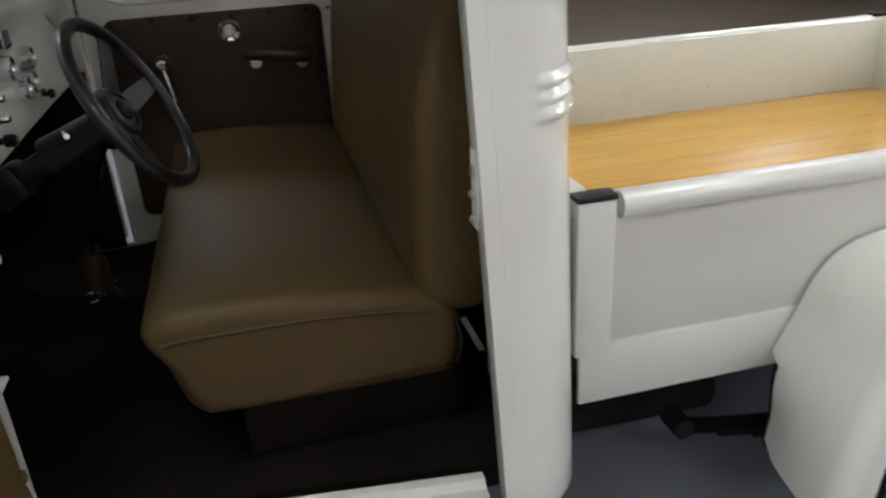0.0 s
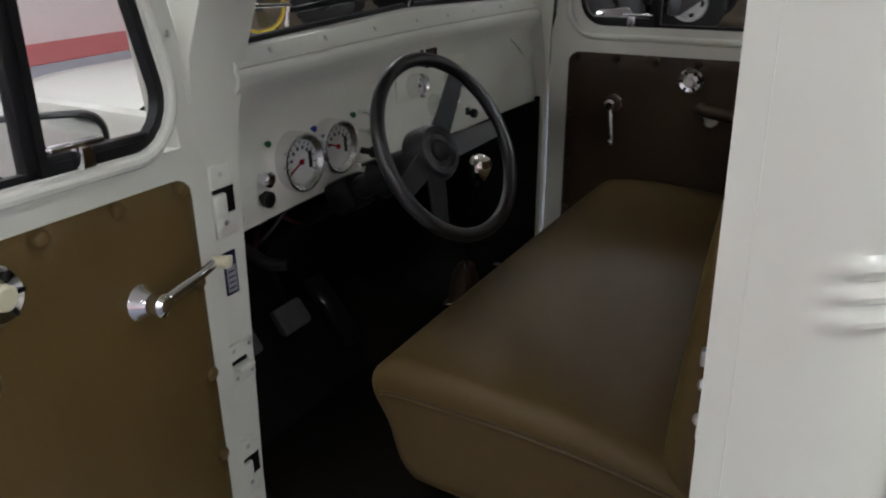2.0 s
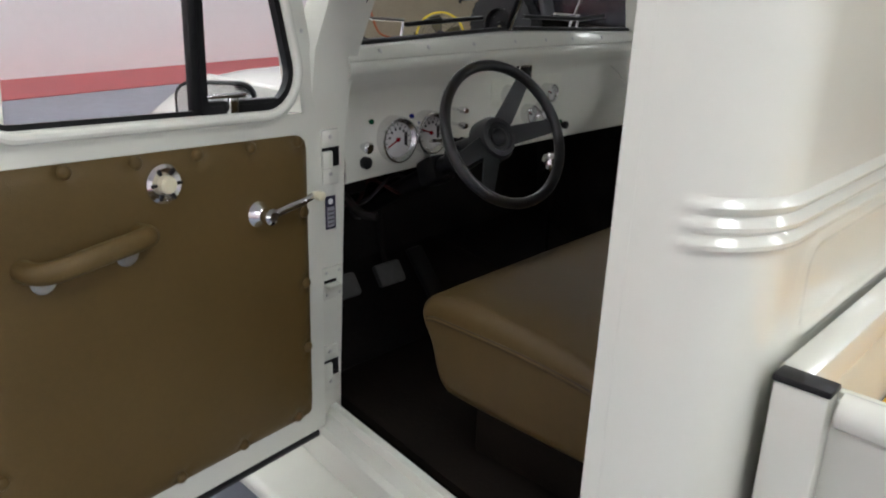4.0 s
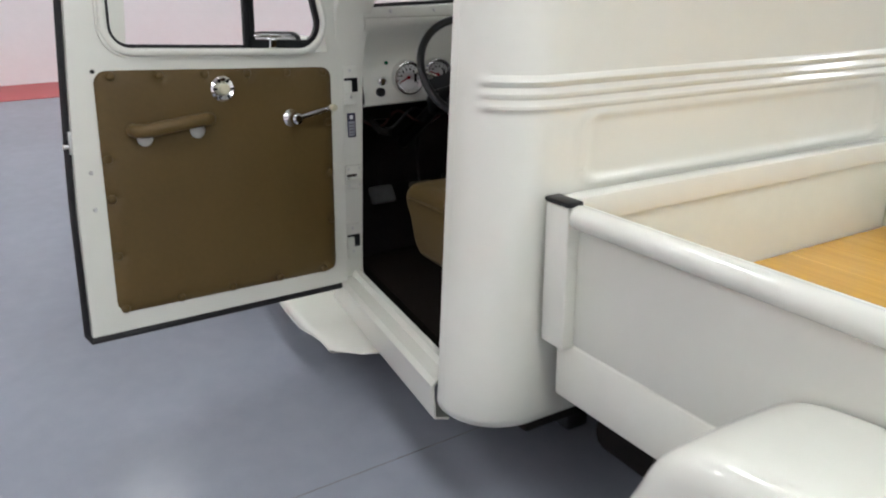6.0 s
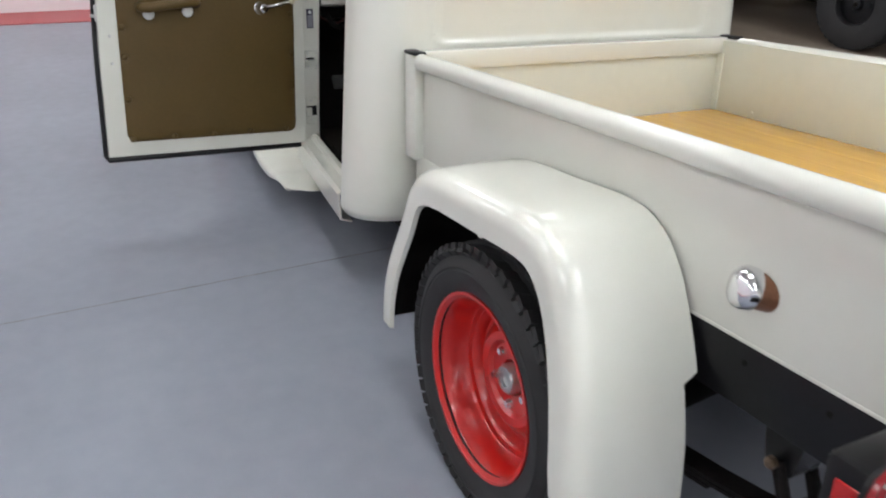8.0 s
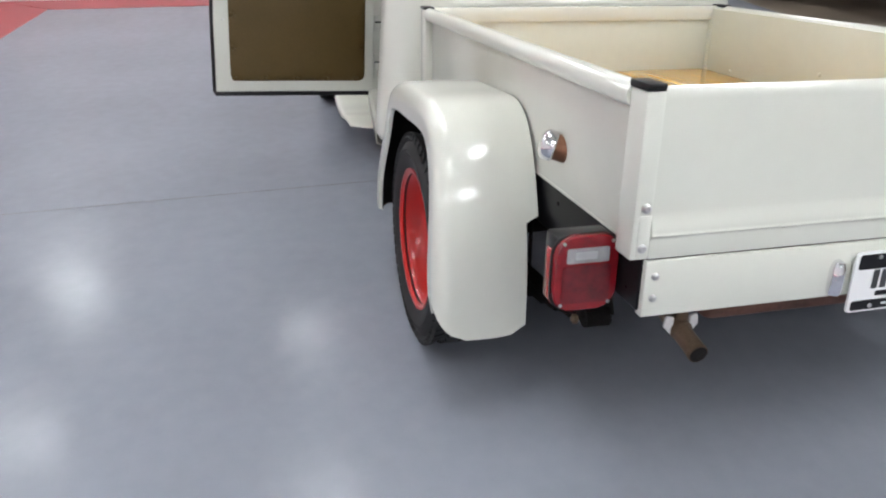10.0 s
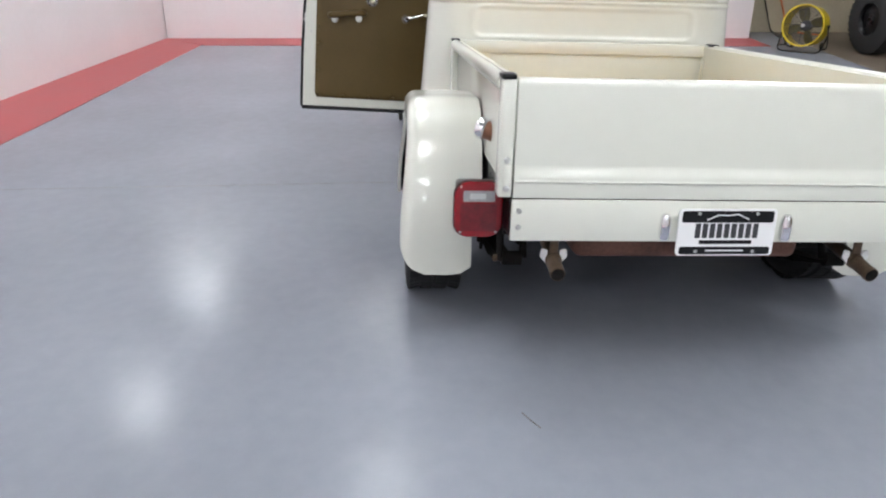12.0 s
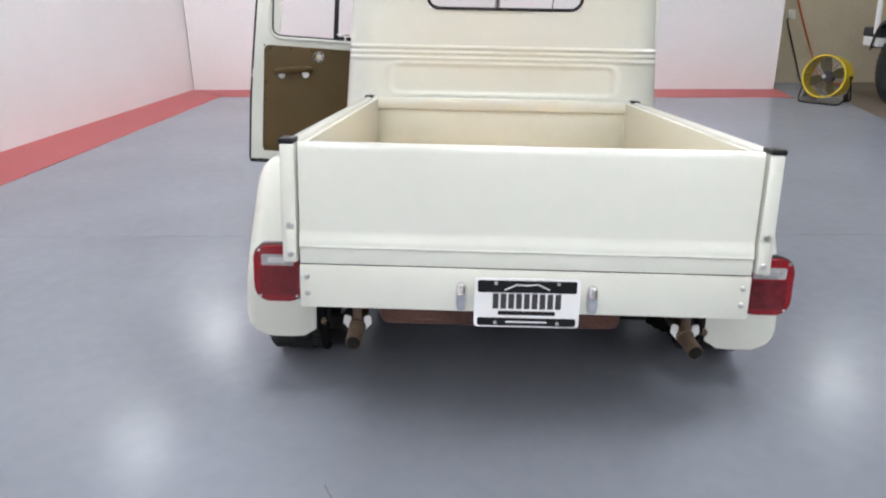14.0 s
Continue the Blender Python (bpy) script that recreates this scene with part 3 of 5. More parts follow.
bt = part("lever_boot", lathe([(0.075, 0), (0.07, 0.03), (0.045, 0.07), (0.038, 0.15), (0.022, 0.19)], aim((0.17, 0.18, 0.585), (0.1, -0.05, 1)), 14), LEATHER_DARK, truck, "brown leather lever boot")
for dy in (-0.085, 0.085):
    part("boot_ring", tube([(0.18 + 0.028 * math.cos(2 * math.pi * k / 24), 0.18 + dy + 0.03 * math.sin(2 * math.pi * k / 24), 0.640 - 0.25 * dy) for k in range(24)], 0.005, 8, True), CHROME, bt)
PAD = material("worn_pedal_rubber", (0.05, 0.05, 0.048), 0.6, vary=0.15, scale=30)
for y, z in ((-0.49, 0.775), (-0.316, 0.772)):
    pd = part("pedal", box(-0.012, 0.012, -0.05, 0.05, -0.035, 0.035, 0.01, m=pose(-0.035, y, z, 0, -35, 0)), PAD, truck, "worn black rubber pedal pad")
    part("pedal_arm", tube(smooth_steps([(-0.045, y, z), (-0.10, y + 0.02, z + 0.15), (-0.06, y + 0.03, 1.12)], 5), 0.008, 8), GRIME_SHADE, pd)
part("accelerator", box(-0.01, 0.01, -0.03, 0.03, -0.10, 0.10, 0.006, m=pose(-0.02, -0.17, 0.73, 0, -40, 0)), RUBBER, truck)
hbk = part("brake_handle", tube(smooth_steps([(0.10, -0.60, 1.10), (0.16, -0.59, 1.06), (0.20, -0.57, 1.055)], 4), 0.012, 10), GRIME_SHADE, truck, "dark pull handle under the dashboard")
part("wiring", tube(smooth_steps([(0.06, -0.66, 1.11), (0.10, -0.56, 1.06), (0.05, -0.46, 1.10), (0.08, -0.36, 1.05), (0.0, -0.2, 1.10)], 6), 0.005, 6), material("red_wire", (0.045, 0.006, 0.005), 0.5), truck, "loose red and black wires")
part("wiring", tube(smooth_steps([(0.08, -0.62, 1.13), (0.05, -0.5, 1.04), (0.09, -0.42, 1.11), (0.04, -0.3, 1.07)], 6), 0.005, 6), BLACK, truck)
part("fuse_block", box(0.02, 0.08, -0.62, -0.50, 1.08, 1.13, 0.006), BLACK, truck)

# ---- bench seat ----
seat = empty("bench_seat", truck, Matrix.Translation((0.004, 0, -0.010)))
seat["label"] = "tan vinyl bench seat with stitched front edge"
SY0, SY1 = -0.645, 0.64


def cushion(z0, z1, sect, crown, ends=0.04, n=30):
    """A padded bar across the cab: a closed section in x and z swept along y, drawn in at its ends."""
    cx, cz = sum(p[0] for p in sect) / len(sect), sum(p[1] for p in sect) / len(sect)
    rows = []
    hx, hz = (max(p[0] for p in sect) - min(p[0] for p in sect)) / 2, (max(p[1] for p in sect) - min(p[1] for p in sect)) / 2
    ds = [ends * (1 - math.cos(math.pi / 2 * k / 8)) for k in range(9)]
    ys = [SY0 + d for d in ds] + [SY0 + ends + (SY1 - SY0 - 2 * ends) * k / n for k in range(1, n)] + [SY1 - d for d in ds[::-1]]
    for y in ys:
        d = min(y - SY0, SY1 - y)
        drop = ends * (1 - math.sqrt(max(0.0, 1 - (1 - min(1, d / ends)) ** 2)))
        c = crown * math.sin(math.pi * (y - SY0) / (SY1 - SY0)) ** 0.6
        rows.append([(cx + (x - cx) * (1 - drop / hx), y, cz + (z - cz) * (1 - drop / hz) + c * max(0.0, (z - z0) / (z1 - z0))) for x, z in sect])
    return grid(rows, close_u=True, ends=True)


sec = [tuple(p)[:2] for p in smooth_steps([(0.50, 0.725, 0), (0.47, 0.76, 0), (0.445, 0.845, 0), (0.415, 0.905, 0), (0.425, 0.935, 0), (0.47, 0.952, 0), (0.60, 0.960, 0), (0.80, 0.945, 0), (0.94, 0.915, 0), (1.0, 0.88, 0), (1.01, 0.80, 0), (0.99, 0.73, 0), (0.95, 0.72, 0), (0.60, 0.72, 0), (0.50, 0.725, 0)], 4)][:-1]
cu = part("seat_cushion", cushion(0.72, 0.96, sec, 0.006), SHADED_VINYL, seat, "tan vinyl seat cushion", 50)
for dz in (0.0, 0.009):
    part("seam", tube(smooth_steps([(0.446, SY0 - 0.0004, 0.905 - dz), (0.48, SY0 - 0.0004, 0.912 - dz), (0.56, SY0 - 0.0008, 0.913 - dz), (0.70, SY0 - 0.0008, 0.912 - dz), (0.84, SY0 - 0.0008, 0.902 - dz), (0.955, SY0 - 0.0008, 0.885 - dz)], 6), 0.0016, 6), LEATHER_DARK, cu, "stitched seam")
part("welt", tube(smooth_steps([(0.45, SY0 - 0.0003, 0.901), (0.48, SY0 - 0.0003, 0.9075), (0.56, SY0 - 0.0008, 0.9085), (0.70, SY0 - 0.0008, 0.9075), (0.84, SY0 - 0.0008, 0.8975), (0.952, SY0 - 0.0008, 0.8805)], 6), 0.0035, 6), SHADED_VINYL, cu)
sec = [tuple(p)[:2] for p in smooth_steps([(0.945, 0.87, 0), (0.925, 0.93, 0), (0.935, 1.10, 0), (0.955, 1.30, 0), (0.985, 1.43, 0), (1.02, 1.465, 0), (1.075, 1.455, 0), (1.10, 1.40, 0), (1.09, 1.10, 0), (1.07, 0.88, 0), (1.0, 0.855, 0), (0.945, 0.87, 0)], 4)][:-1]
part("backrest", cushion(0.86, 1.46, sec, 0.004, 0.045), SHADED_VINYL, seat, "tan vinyl backrest", 50)
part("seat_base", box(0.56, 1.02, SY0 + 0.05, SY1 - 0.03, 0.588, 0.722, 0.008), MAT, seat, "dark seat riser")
part("seat_strap", tube(smooth_steps([(0.99, SY0 - 0.002, 0.86), (1.0, SY0 - 0.012, 0.81), (0.985, SY0 - 0.01, 0.76), (0.96, SY0 + 0.02, 0.74)], 5), 0.004, 6), BLACK, seat)


# ---- doors ----
def door(side):
    """A cab door in its own frame: x along it from the hinge to the latch, y out of the cab, z up."""
    D = empty("door", truck)
    L = 0.828 if side < 0 else 0.820
    low = 0.038 if side < 0 else 0.0
    def edge(z):
        return L - 0.05 * max(0, z - 0.9) ** 1.3
    zs = [0.565, 0.60, 0.66] + [0.70 + 0.06 * k for k in range(10)] + [1.29, 1.345 - low, 1.365 - low, 1.40, 1.5, 1.6, 1.70, 1.72, 1.76]
    def bow(x, z):
        return 0.055 - 0.05 * (max(0.0, z - 1.1)) ** 1.5 + 0.008 * math.sin(math.pi * min(1, max(0, x / L)))
    xs = [0.0, 0.025, 0.040, 0.052, 0.08] + [0.12 + 0.1 * k for k in range(5)] + [0.60, 0.662, 0.682, 0.71, 1.0]
    bm = bmesh.new()
    def pt(i, z, y):
        e = edge(z)
        x = xs[i] if xs[i] < 1 else e
        if 0.5 < xs[i] < 1:
            x = e - (L - xs[i])
        if xs[i] < 0.1:
            x += 0.012 * step(1.345, 1.40, z) + 0.25 * max(0.0, z - 1.43)
        return (x, y, z)
    hole = lambda i, j: 3 <= i and i + 1 <= 12 and zs[j] >= 1.36 - low and zs[j + 1] <= 1.71
    fr = [[bm.verts.new(pt(i, z, 0)) for i in range(len(xs))] for z in zs]
    bk = [[bm.verts.new(pt(i, z, bow(xs[i], z))) for i in range(len(xs))] for z in zs]
    for j in range(len(zs) - 1):
        for i in range(len(xs) - 1):
            if hole(i, j):
                continue
            bm.faces.new([fr[j][i], fr[j][i + 1], fr[j + 1][i + 1], fr[j + 1][i]])
            bm.faces.new([bk[j][i], bk[j + 1][i], bk[j + 1][i + 1], bk[j][i + 1]])
    def strip(a, b):
        for k in range(len(a) - 1):
            try:
                bm.faces.new([a[k], a[k + 1], b[k + 1], b[k]])
            except ValueError:
                pass
    strip(fr[0], bk[0]), strip(fr[-1], bk[-1])
    strip([r[0] for r in fr], [r[0] for r in bk]), strip([r[-1] for r in fr], [r[-1] for r in bk])
    j0, j1 = zs.index(1.365 - low), zs.index(1.70)
    strip(fr[j0][3:13], bk[j0][3:13]), strip(fr[j1][3:13], bk[j1][3:13])
    strip([fr[j][3] for j in range(j0, j1 + 1)], [bk[j][3] for j in range(j0, j1 + 1)])
    strip([fr[j][12] for j in range(j0, j1 + 1)], [bk[j][12] for j in range(j0, j1 + 1)])
    shell = part("door_shell", bm, CREAM, D, "cream enamelled door frame")
    F = Matrix(((1, 0, 0, 0), (0, 0, -1, 0), (0, 1, 0, 0), (0, 0, 0, 1)))      # outline plane: x along the door, y up, depth into the cab
    def at(x, z, d=0.0):
        return F @ Matrix.Translation((x, z, d))
    # raised sash round the window, rubber and glass
    def opening(g, rr):
        """The window's outline, g further out than the edge of the daylight: upright at the latch, leaning at the hinge."""
        lean = 0.25
        zb, zt, xr = 1.386 - low - g, 1.692 + g, 0.666 + low * 0.9 + g
        xl = lambda z: 0.0915 - g * 1.03 + lean * (z - 1.43)
        return fillet([(xl(zb), zb), (xr, zb), (xr, zt), (xl(zt), zt)], [rr + 0.02, rr, rr, rr])
    part("sash", ring_frame(opening(0.074 - low, 0.085), opening(0.009, 0.055), at(0, 0, -0.004), 0.012), CREAM, D)
    part("sash_bead", tube([F @ Vector((x, z, 0.009)) for x, z in opening(0.040 - 0.5 * low, 0.070)], 0.010, 10, True), CREAM, D)
    part("window_rubber", ring_frame(opening(0.010, 0.055), opening(0.0, 0.045), at(0, 0, -0.010), 0.012), RUBBER, D, "black rubber window channel")
    def vent(g, rr):
        zb, zt = 1.388 - low - g, 1.692 + g
        xl = lambda z: 0.0930 - g * 1.03 + 0.25 * (z - 1.43)
        return fillet([(xl(zb), zb), (0.300 + g * 0.5, zb), (0.300 + g * 0.5, zt), (xl(zt), zt)], [rr + 0.02, 0.008, 0.008, rr])
    part("vent_frame", ring_frame(vent(0.022, 0.058), vent(-0.004, 0.038), at(0, 0, -0.010), 0.017), RUBBER, D, "black rubber vent window frame")
    gl = part("window_glass", prism(opening(0.006, 0.05), at(0, 0, -0.018), 0.004), GLASS, D)
    gl.visible_shadow = False
    part("vent_bar", box(0.299, 0.328, -0.002, 0.016, 1.37 - low, 1.70, 0.003), RUBBER, D, "black vent window division bar")
    part("vent_rubber", box(0.105, 0.30, -0.006, 0.014, 1.372 - low, 1.402 - low, 0.006), RUBBER, D)
    part("sash_screw", lathe([(0.005, 0), (0.004, 0.002)], at(0.056, 1.495, 0.008), 10), STEEL, D)
    vl = part("vent_latch", box(0.225, 0.312, -0.03, -0.016, 1.408 - low, 1.416 - low, 0.003), CHROME, D, "chromed vent window latch")
    part("latch_post", box(0.238, 0.262, -0.024, -0.004, 1.378 - low, 1.412 - low, 0.004), CHROME, vl)
    # padded panel with buttons
    px0, px1, pz0, pz1 = (0.046, 0.756, 0.620, 1.282) if side < 0 else (0.060, 0.732, 0.652, 1.298)
    rows = []
    nb = 112
    btn = [(px0 + 0.028 + (px1 - px0 - 0.070) * k / 5, pz1 - 0.014) for k in range(6)]
    btn += [(px1 - 0.014, z) for z in (1.052, 0.945, 0.785)] + [(px0 + 0.015, z) for z in (1.113, 0.950, 0.795)]
    btn += [(px0 + 0.05 + (px1 - px0 - 0.070) * k / 4, pz0 + 0.012) for k in range(5)]
    bm = bmesh.new()
    cx, cz = (px0 + px1) / 2, (pz0 + pz1) / 2
    for k in range(nb + 1):
        row = []
        for q in range(nb + 1):
            u, v = 2 * q / nb - 1, 2 * k / nb - 1
            x, z = cx + u * (px1 - px0) / 2, cz + v * (pz1 - pz0) / 2
            ax, az = (px1 - px0) / 2 - abs(x - cx), (pz1 - pz0) / 2 - abs(z - cz)
            rr = 0.035
            if ax < rr and az < rr:
                g = math.hypot(rr - ax, rr - az)
                if g > rr:
                    x -= math.copysign((rr - ax) * (1 - rr / g), x - cx)
                    z -= math.copysign((rr - az) * (1 - rr / g), z - cz)
            d = 0.012 * (1 - math.exp(-min(ax, az) / 0.014)) + 0.003
            for bx, bz in btn:
                rr2 = (x - bx) ** 2 + (z - bz) ** 2
                if rr2 < 0.006:
                    fold = 0.0012 * math.sin(5 * math.atan2(z - bz, x - bx) + 7 * bx) * math.exp(-rr2 / 0.0012)
                    d -= (0.008 * math.exp(-rr2 / 0.00030) + fold) * min(1.0, min(ax, az) / 0.008)
            d += 0.0016 * math.sin(x * 23 + z * 9) * math.sin(z * 13 - x * 5) * min(1, min(ax, az) / 0.05)
            row.append((x, -d, z))
        rows.append(row)
    add_grid(bm, rows)
    LV = LEATHER if side < 0 else LEATHER_DARK
    pn = part("trim_panel", bm, LV, D, "tufted tan vinyl trim panel" if side < 0 else "tufted dark brown vinyl trim panel", 60)
    base = part("panel_button", lathe([(0.0105, 0), (0.0125, 0.002), (0.0122, 0.006), (0.0095, 0.0095), (0.005, 0.0112)], at(btn[0][0], btn[0][1], 0.0035), 16), LV, pn)
    for bx, bz in btn[1:]:
        c = new("panel_button", base.data)
        c.parent = pn
        c.location = (bx - btn[0][0], 0, bz - btn[0][1])
    # chromed escutcheon, crank, armrest
    esx, esz = (0.414, 1.227) if side < 0 else (0.435, 1.237)
    es = part("escutcheon", lathe([(0.036, 0), (0.036, 0.010), (0.030, 0.017), (0.018, 0.014), (0.017, 0.010)], at(esx, esz, 0.012), 32), CHROME, D, "round chromed escutcheon")
    part("escutcheon_knob", lathe([(0.016, 0.0), (0.016, 0.018), (0.012, 0.022)], at(esx, esz, 0.018), 20), IVORY if side < 0 else STEEL, es)
    for k in range(6):
        a = 2 * math.pi * k / 6
        part("escutcheon_slot", box(-0.003, 0.003, -0.006, 0.006, 0.015, 0.019, 0.001, m=at(esx + 0.026 * math.cos(a), esz + 0.026 * math.sin(a), 0.012) @ pose(0, 0, 0, 0, 0, math.degrees(a) + 90)), BLACK, es)
    crx, crz = (0.197, 1.133) if side < 0 else (0.215, 1.155)
    cr = part("window_crank", lathe([(0.027, 0), (0.027, 0.006), (0.022, 0.012), (0.015, 0.026), (0.018, 0.036), (0.017, 0.046), (0.010, 0.051)], at(crx, crz, 0.010), 20), CHROME, D, "chromed window crank")
    tip = (0.086, 1.163) if side < 0 else (0.235, 1.050)
    arm = [F @ Vector((crx, crz, 0.048)), F @ Vector(((crx * 0.75 + tip[0] * 0.25), (crz * 0.75 + tip[1] * 0.25), 0.052)), F @ Vector(((crx * 0.3 + tip[0] * 0.7), (crz * 0.3 + tip[1] * 0.7), 0.064)), F @ Vector((*tip, 0.066))]
    part("crank_arm", tube(smooth_steps(arm, 5), lambda t: 0.0095 - 0.003 * t, 12), CHROME, cr)
    part("crank_knob", lathe([(0.006, 0), (0.0085, 0.006), (0.0105, 0.022), (0.0095, 0.029), (0.005, 0.032)], at(*tip, 0.060), 16), IVORY if side < 0 else CHROME, cr)
    ax0, ax1, az = (0.466, 0.672, 1.140) if side < 0 else (0.475, 0.680, 1.155)
    pts = [F @ Vector(p) for p in ((ax0, az + 0.006, 0.008), (ax0 + 0.004, az + 0.008, 0.045), (ax0 + 0.03, az + 0.008, 0.062), ((ax0 + ax1) / 2, az, 0.068), (ax1 - 0.03, az - 0.012, 0.062), (ax1 - 0.004, az - 0.014, 0.045), (ax1, az - 0.014, 0.008))]
    ar = part("armrest", tube(smooth_steps(pts, 5), 0.0185, 14), LV, D, "padded vinyl pull handle")
    for k, xx in enumerate((ax0 + 0.028, ax1 - 0.03)):
        part("armrest_bracket", lathe([(0.022, 0), (0.022, 0.006), (0.018, 0.009)], at(xx, az - 0.026 - 0.012 * k, 0.010), 20), CHROME if side > 0 else STEEL, ar)
    # weather strip along the latch edge and below
    ws = []
    for z in zs:
        ws.append((edge(z) + 0.004, 0.03, z))
    strip_pts = [(0.02, 0.012, 0.553)] + [(0.02 + (L - 0.02) * k / 8, 0.012, 0.553) for k in range(1, 9)] + ws
    part("weather_strip", tube(strip_pts, 0.012, 8), RUBBER, D, "black rubber weather strip")
    lt = part("latch", box(edge(1.1) - 0.004, edge(1.1) + 0.006, 0.010, 0.032, 1.07, 1.13, 0.003), STEEL, D, "steel door latch")
    part("latch_pin", lathe([(0.006, 0), (0.006, 0.015)], aim((edge(1.1) + 0.004, 0.02, 1.09), (1, 0, 0)), 10), STEEL, lt)
    part("door_stop", lathe([(0.006, 0), (0.005, 0.006)], at(0.755, 1.28, 0), 10), BLACK, D)
    for z in (0.92, 1.02):
        part("edge_bolt", lathe([(0.006, 0), (0.004, 0.004)], at(0.785, z, 0), 10), STEEL, D)
    return D


left_door = door(-1)
left_door["label"] = "open cream driver door with tan tufted panel"
OPEN = 8.5
# it hangs on hinges that lean with the pillar, so its latch end stands a little high
left_door.matrix_basis = Matrix.Translation((0.209, -0.745, 1.0)) @ Matrix.Rotation(radians(OPEN), 4, "Z") @ Matrix(((0, -1, 0, 0), (-1, 0, 0, 0), (0, 0, 1, 0), (0, 0, 0, 1))) @ pose(0, 0, 0, -2.3, -3.0, 0) @ Matrix.Translation((0, 0, -1.0))
right_door = door(1)
right_door["label"] = "closed cream passenger door with dark brown panel"
right_door.matrix_basis = Matrix.Translation((0.205, 0.700, 0))

# door mirrors
MX, MZ = 0.345, 1.365
for s, (mx, my, mz) in ((-1, (0.04, -0.887, 1.338)), (1, (MX, 0.84, MZ))):
    q = aim((mx, my, mz), (1, -0.9 if s < 0 else -0.35, 0.02))
    mr = part("door_mirror", prism(rounded(0.17, 0.10, 0.035), q, 0.018, 0.004), RUBBER if s < 0 else CHROME, truck, "black framed door mirror" if s < 0 else "chromed door mirror")
    part("mirror_glass", prism(rounded(0.157, 0.087, 0.03), q @ Matrix.Translation((0, 0, 0.0225)), 0.002), CHROME, mr)
    part("mirror_arm", tube([(mx - 0.02, my, mz - 0.03), (mx - 0.02, my - s * 0.1, mz - 0.10), (0.16 if s < 0 else 0.3, YC + s * 0.78, 1.28)], 0.008, 8), CHROME if s > 0 else RUBBER, mr)

# ---- windscreen and scuttle ----
for s in (-1, 1):
    e0, e1 = Vector((brow(YC) - 0.030, YC + s * 0.012, 1.480)), Vector((brow(YC + s * 0.61) - 0.034, YC + s * 0.615, 1.464))
    up = Vector((0.13, 0, 0.31))
    pane = grid([[e0, e1], [e0 + up, e1 + up + Vector((0, -s * 0.10, 0))]], thick=0.005)
    wg = part("windscreen_pane", pane, GLASS, truck)
    wg.visible_shadow = False
    part("windscreen_rubber", tube([e0, e1, e1 + up + Vector((0, -s * 0.10, 0)), e0 + up], 0.007, 8, True), RUBBER, truck, "black windscreen rubber")
    wb = e0.lerp(e1, 0.62) + Vector((-0.03, 0, 0.018))
    wp = part("wiper", tube([wb + Vector((0, -s * 0.28 if s < 0 else -0.30, 0.022)), wb + Vector((-0.004, 0, 0.01)), wb + Vector((0, 0.12, 0.02))], 0.006, 8), BLACK, truck, "black wiper resting on the windscreen")
    part("wiper_arm", tube([wb + Vector((-0.02, 0.0, -0.02)), wb + Vector((-0.012, 0.0, 0.02)), wb + Vector((0, -0.15, 0.028))], 0.004, 8), CHROME, wp)
part("windscreen_post", tube([(brow(YC) - 0.028, YC, 1.478), (brow(YC) + 0.10, YC, 1.79)], 0.006, 8), CHROME, truck)
part("windscreen_header", box(0.26, 0.36, YC - 0.64, YC + 0.64, 1.775, 1.81, 0.012), CREAM, truck)
# bonnet and scuttle
rows = []
for k in range(15):
    t = k / 14
    x = 0.16 - 1.34 * t
    w = 0.70 - 0.10 * step(0.0, 0.9, t) - 0.12 * step(0.8, 1.05, t)
    zt = 1.415 - 0.16 * t - 0.20 * step(0.78, 1.05, t)
    row = []
    for q in range(33):
        a = math.pi * q / 32
        c, s = math.cos(a), math.sin(a)
        row.append((x - 0.05 * s * step(0.8, 1.0, t), YC + w * math.copysign(abs(c) ** 0.72, c), 0.96 + (zt - 0.96) * abs(s) ** 0.55))
    rows.append(row)
bm = bmesh.new()
vs = add_grid(bm, rows)
cap(bm, vs[-1])
bmesh.ops.recalc_face_normals(bm, faces=bm.faces)
part("bonnet", bm, CREAM, truck, "cream rounded bonnet", 50)


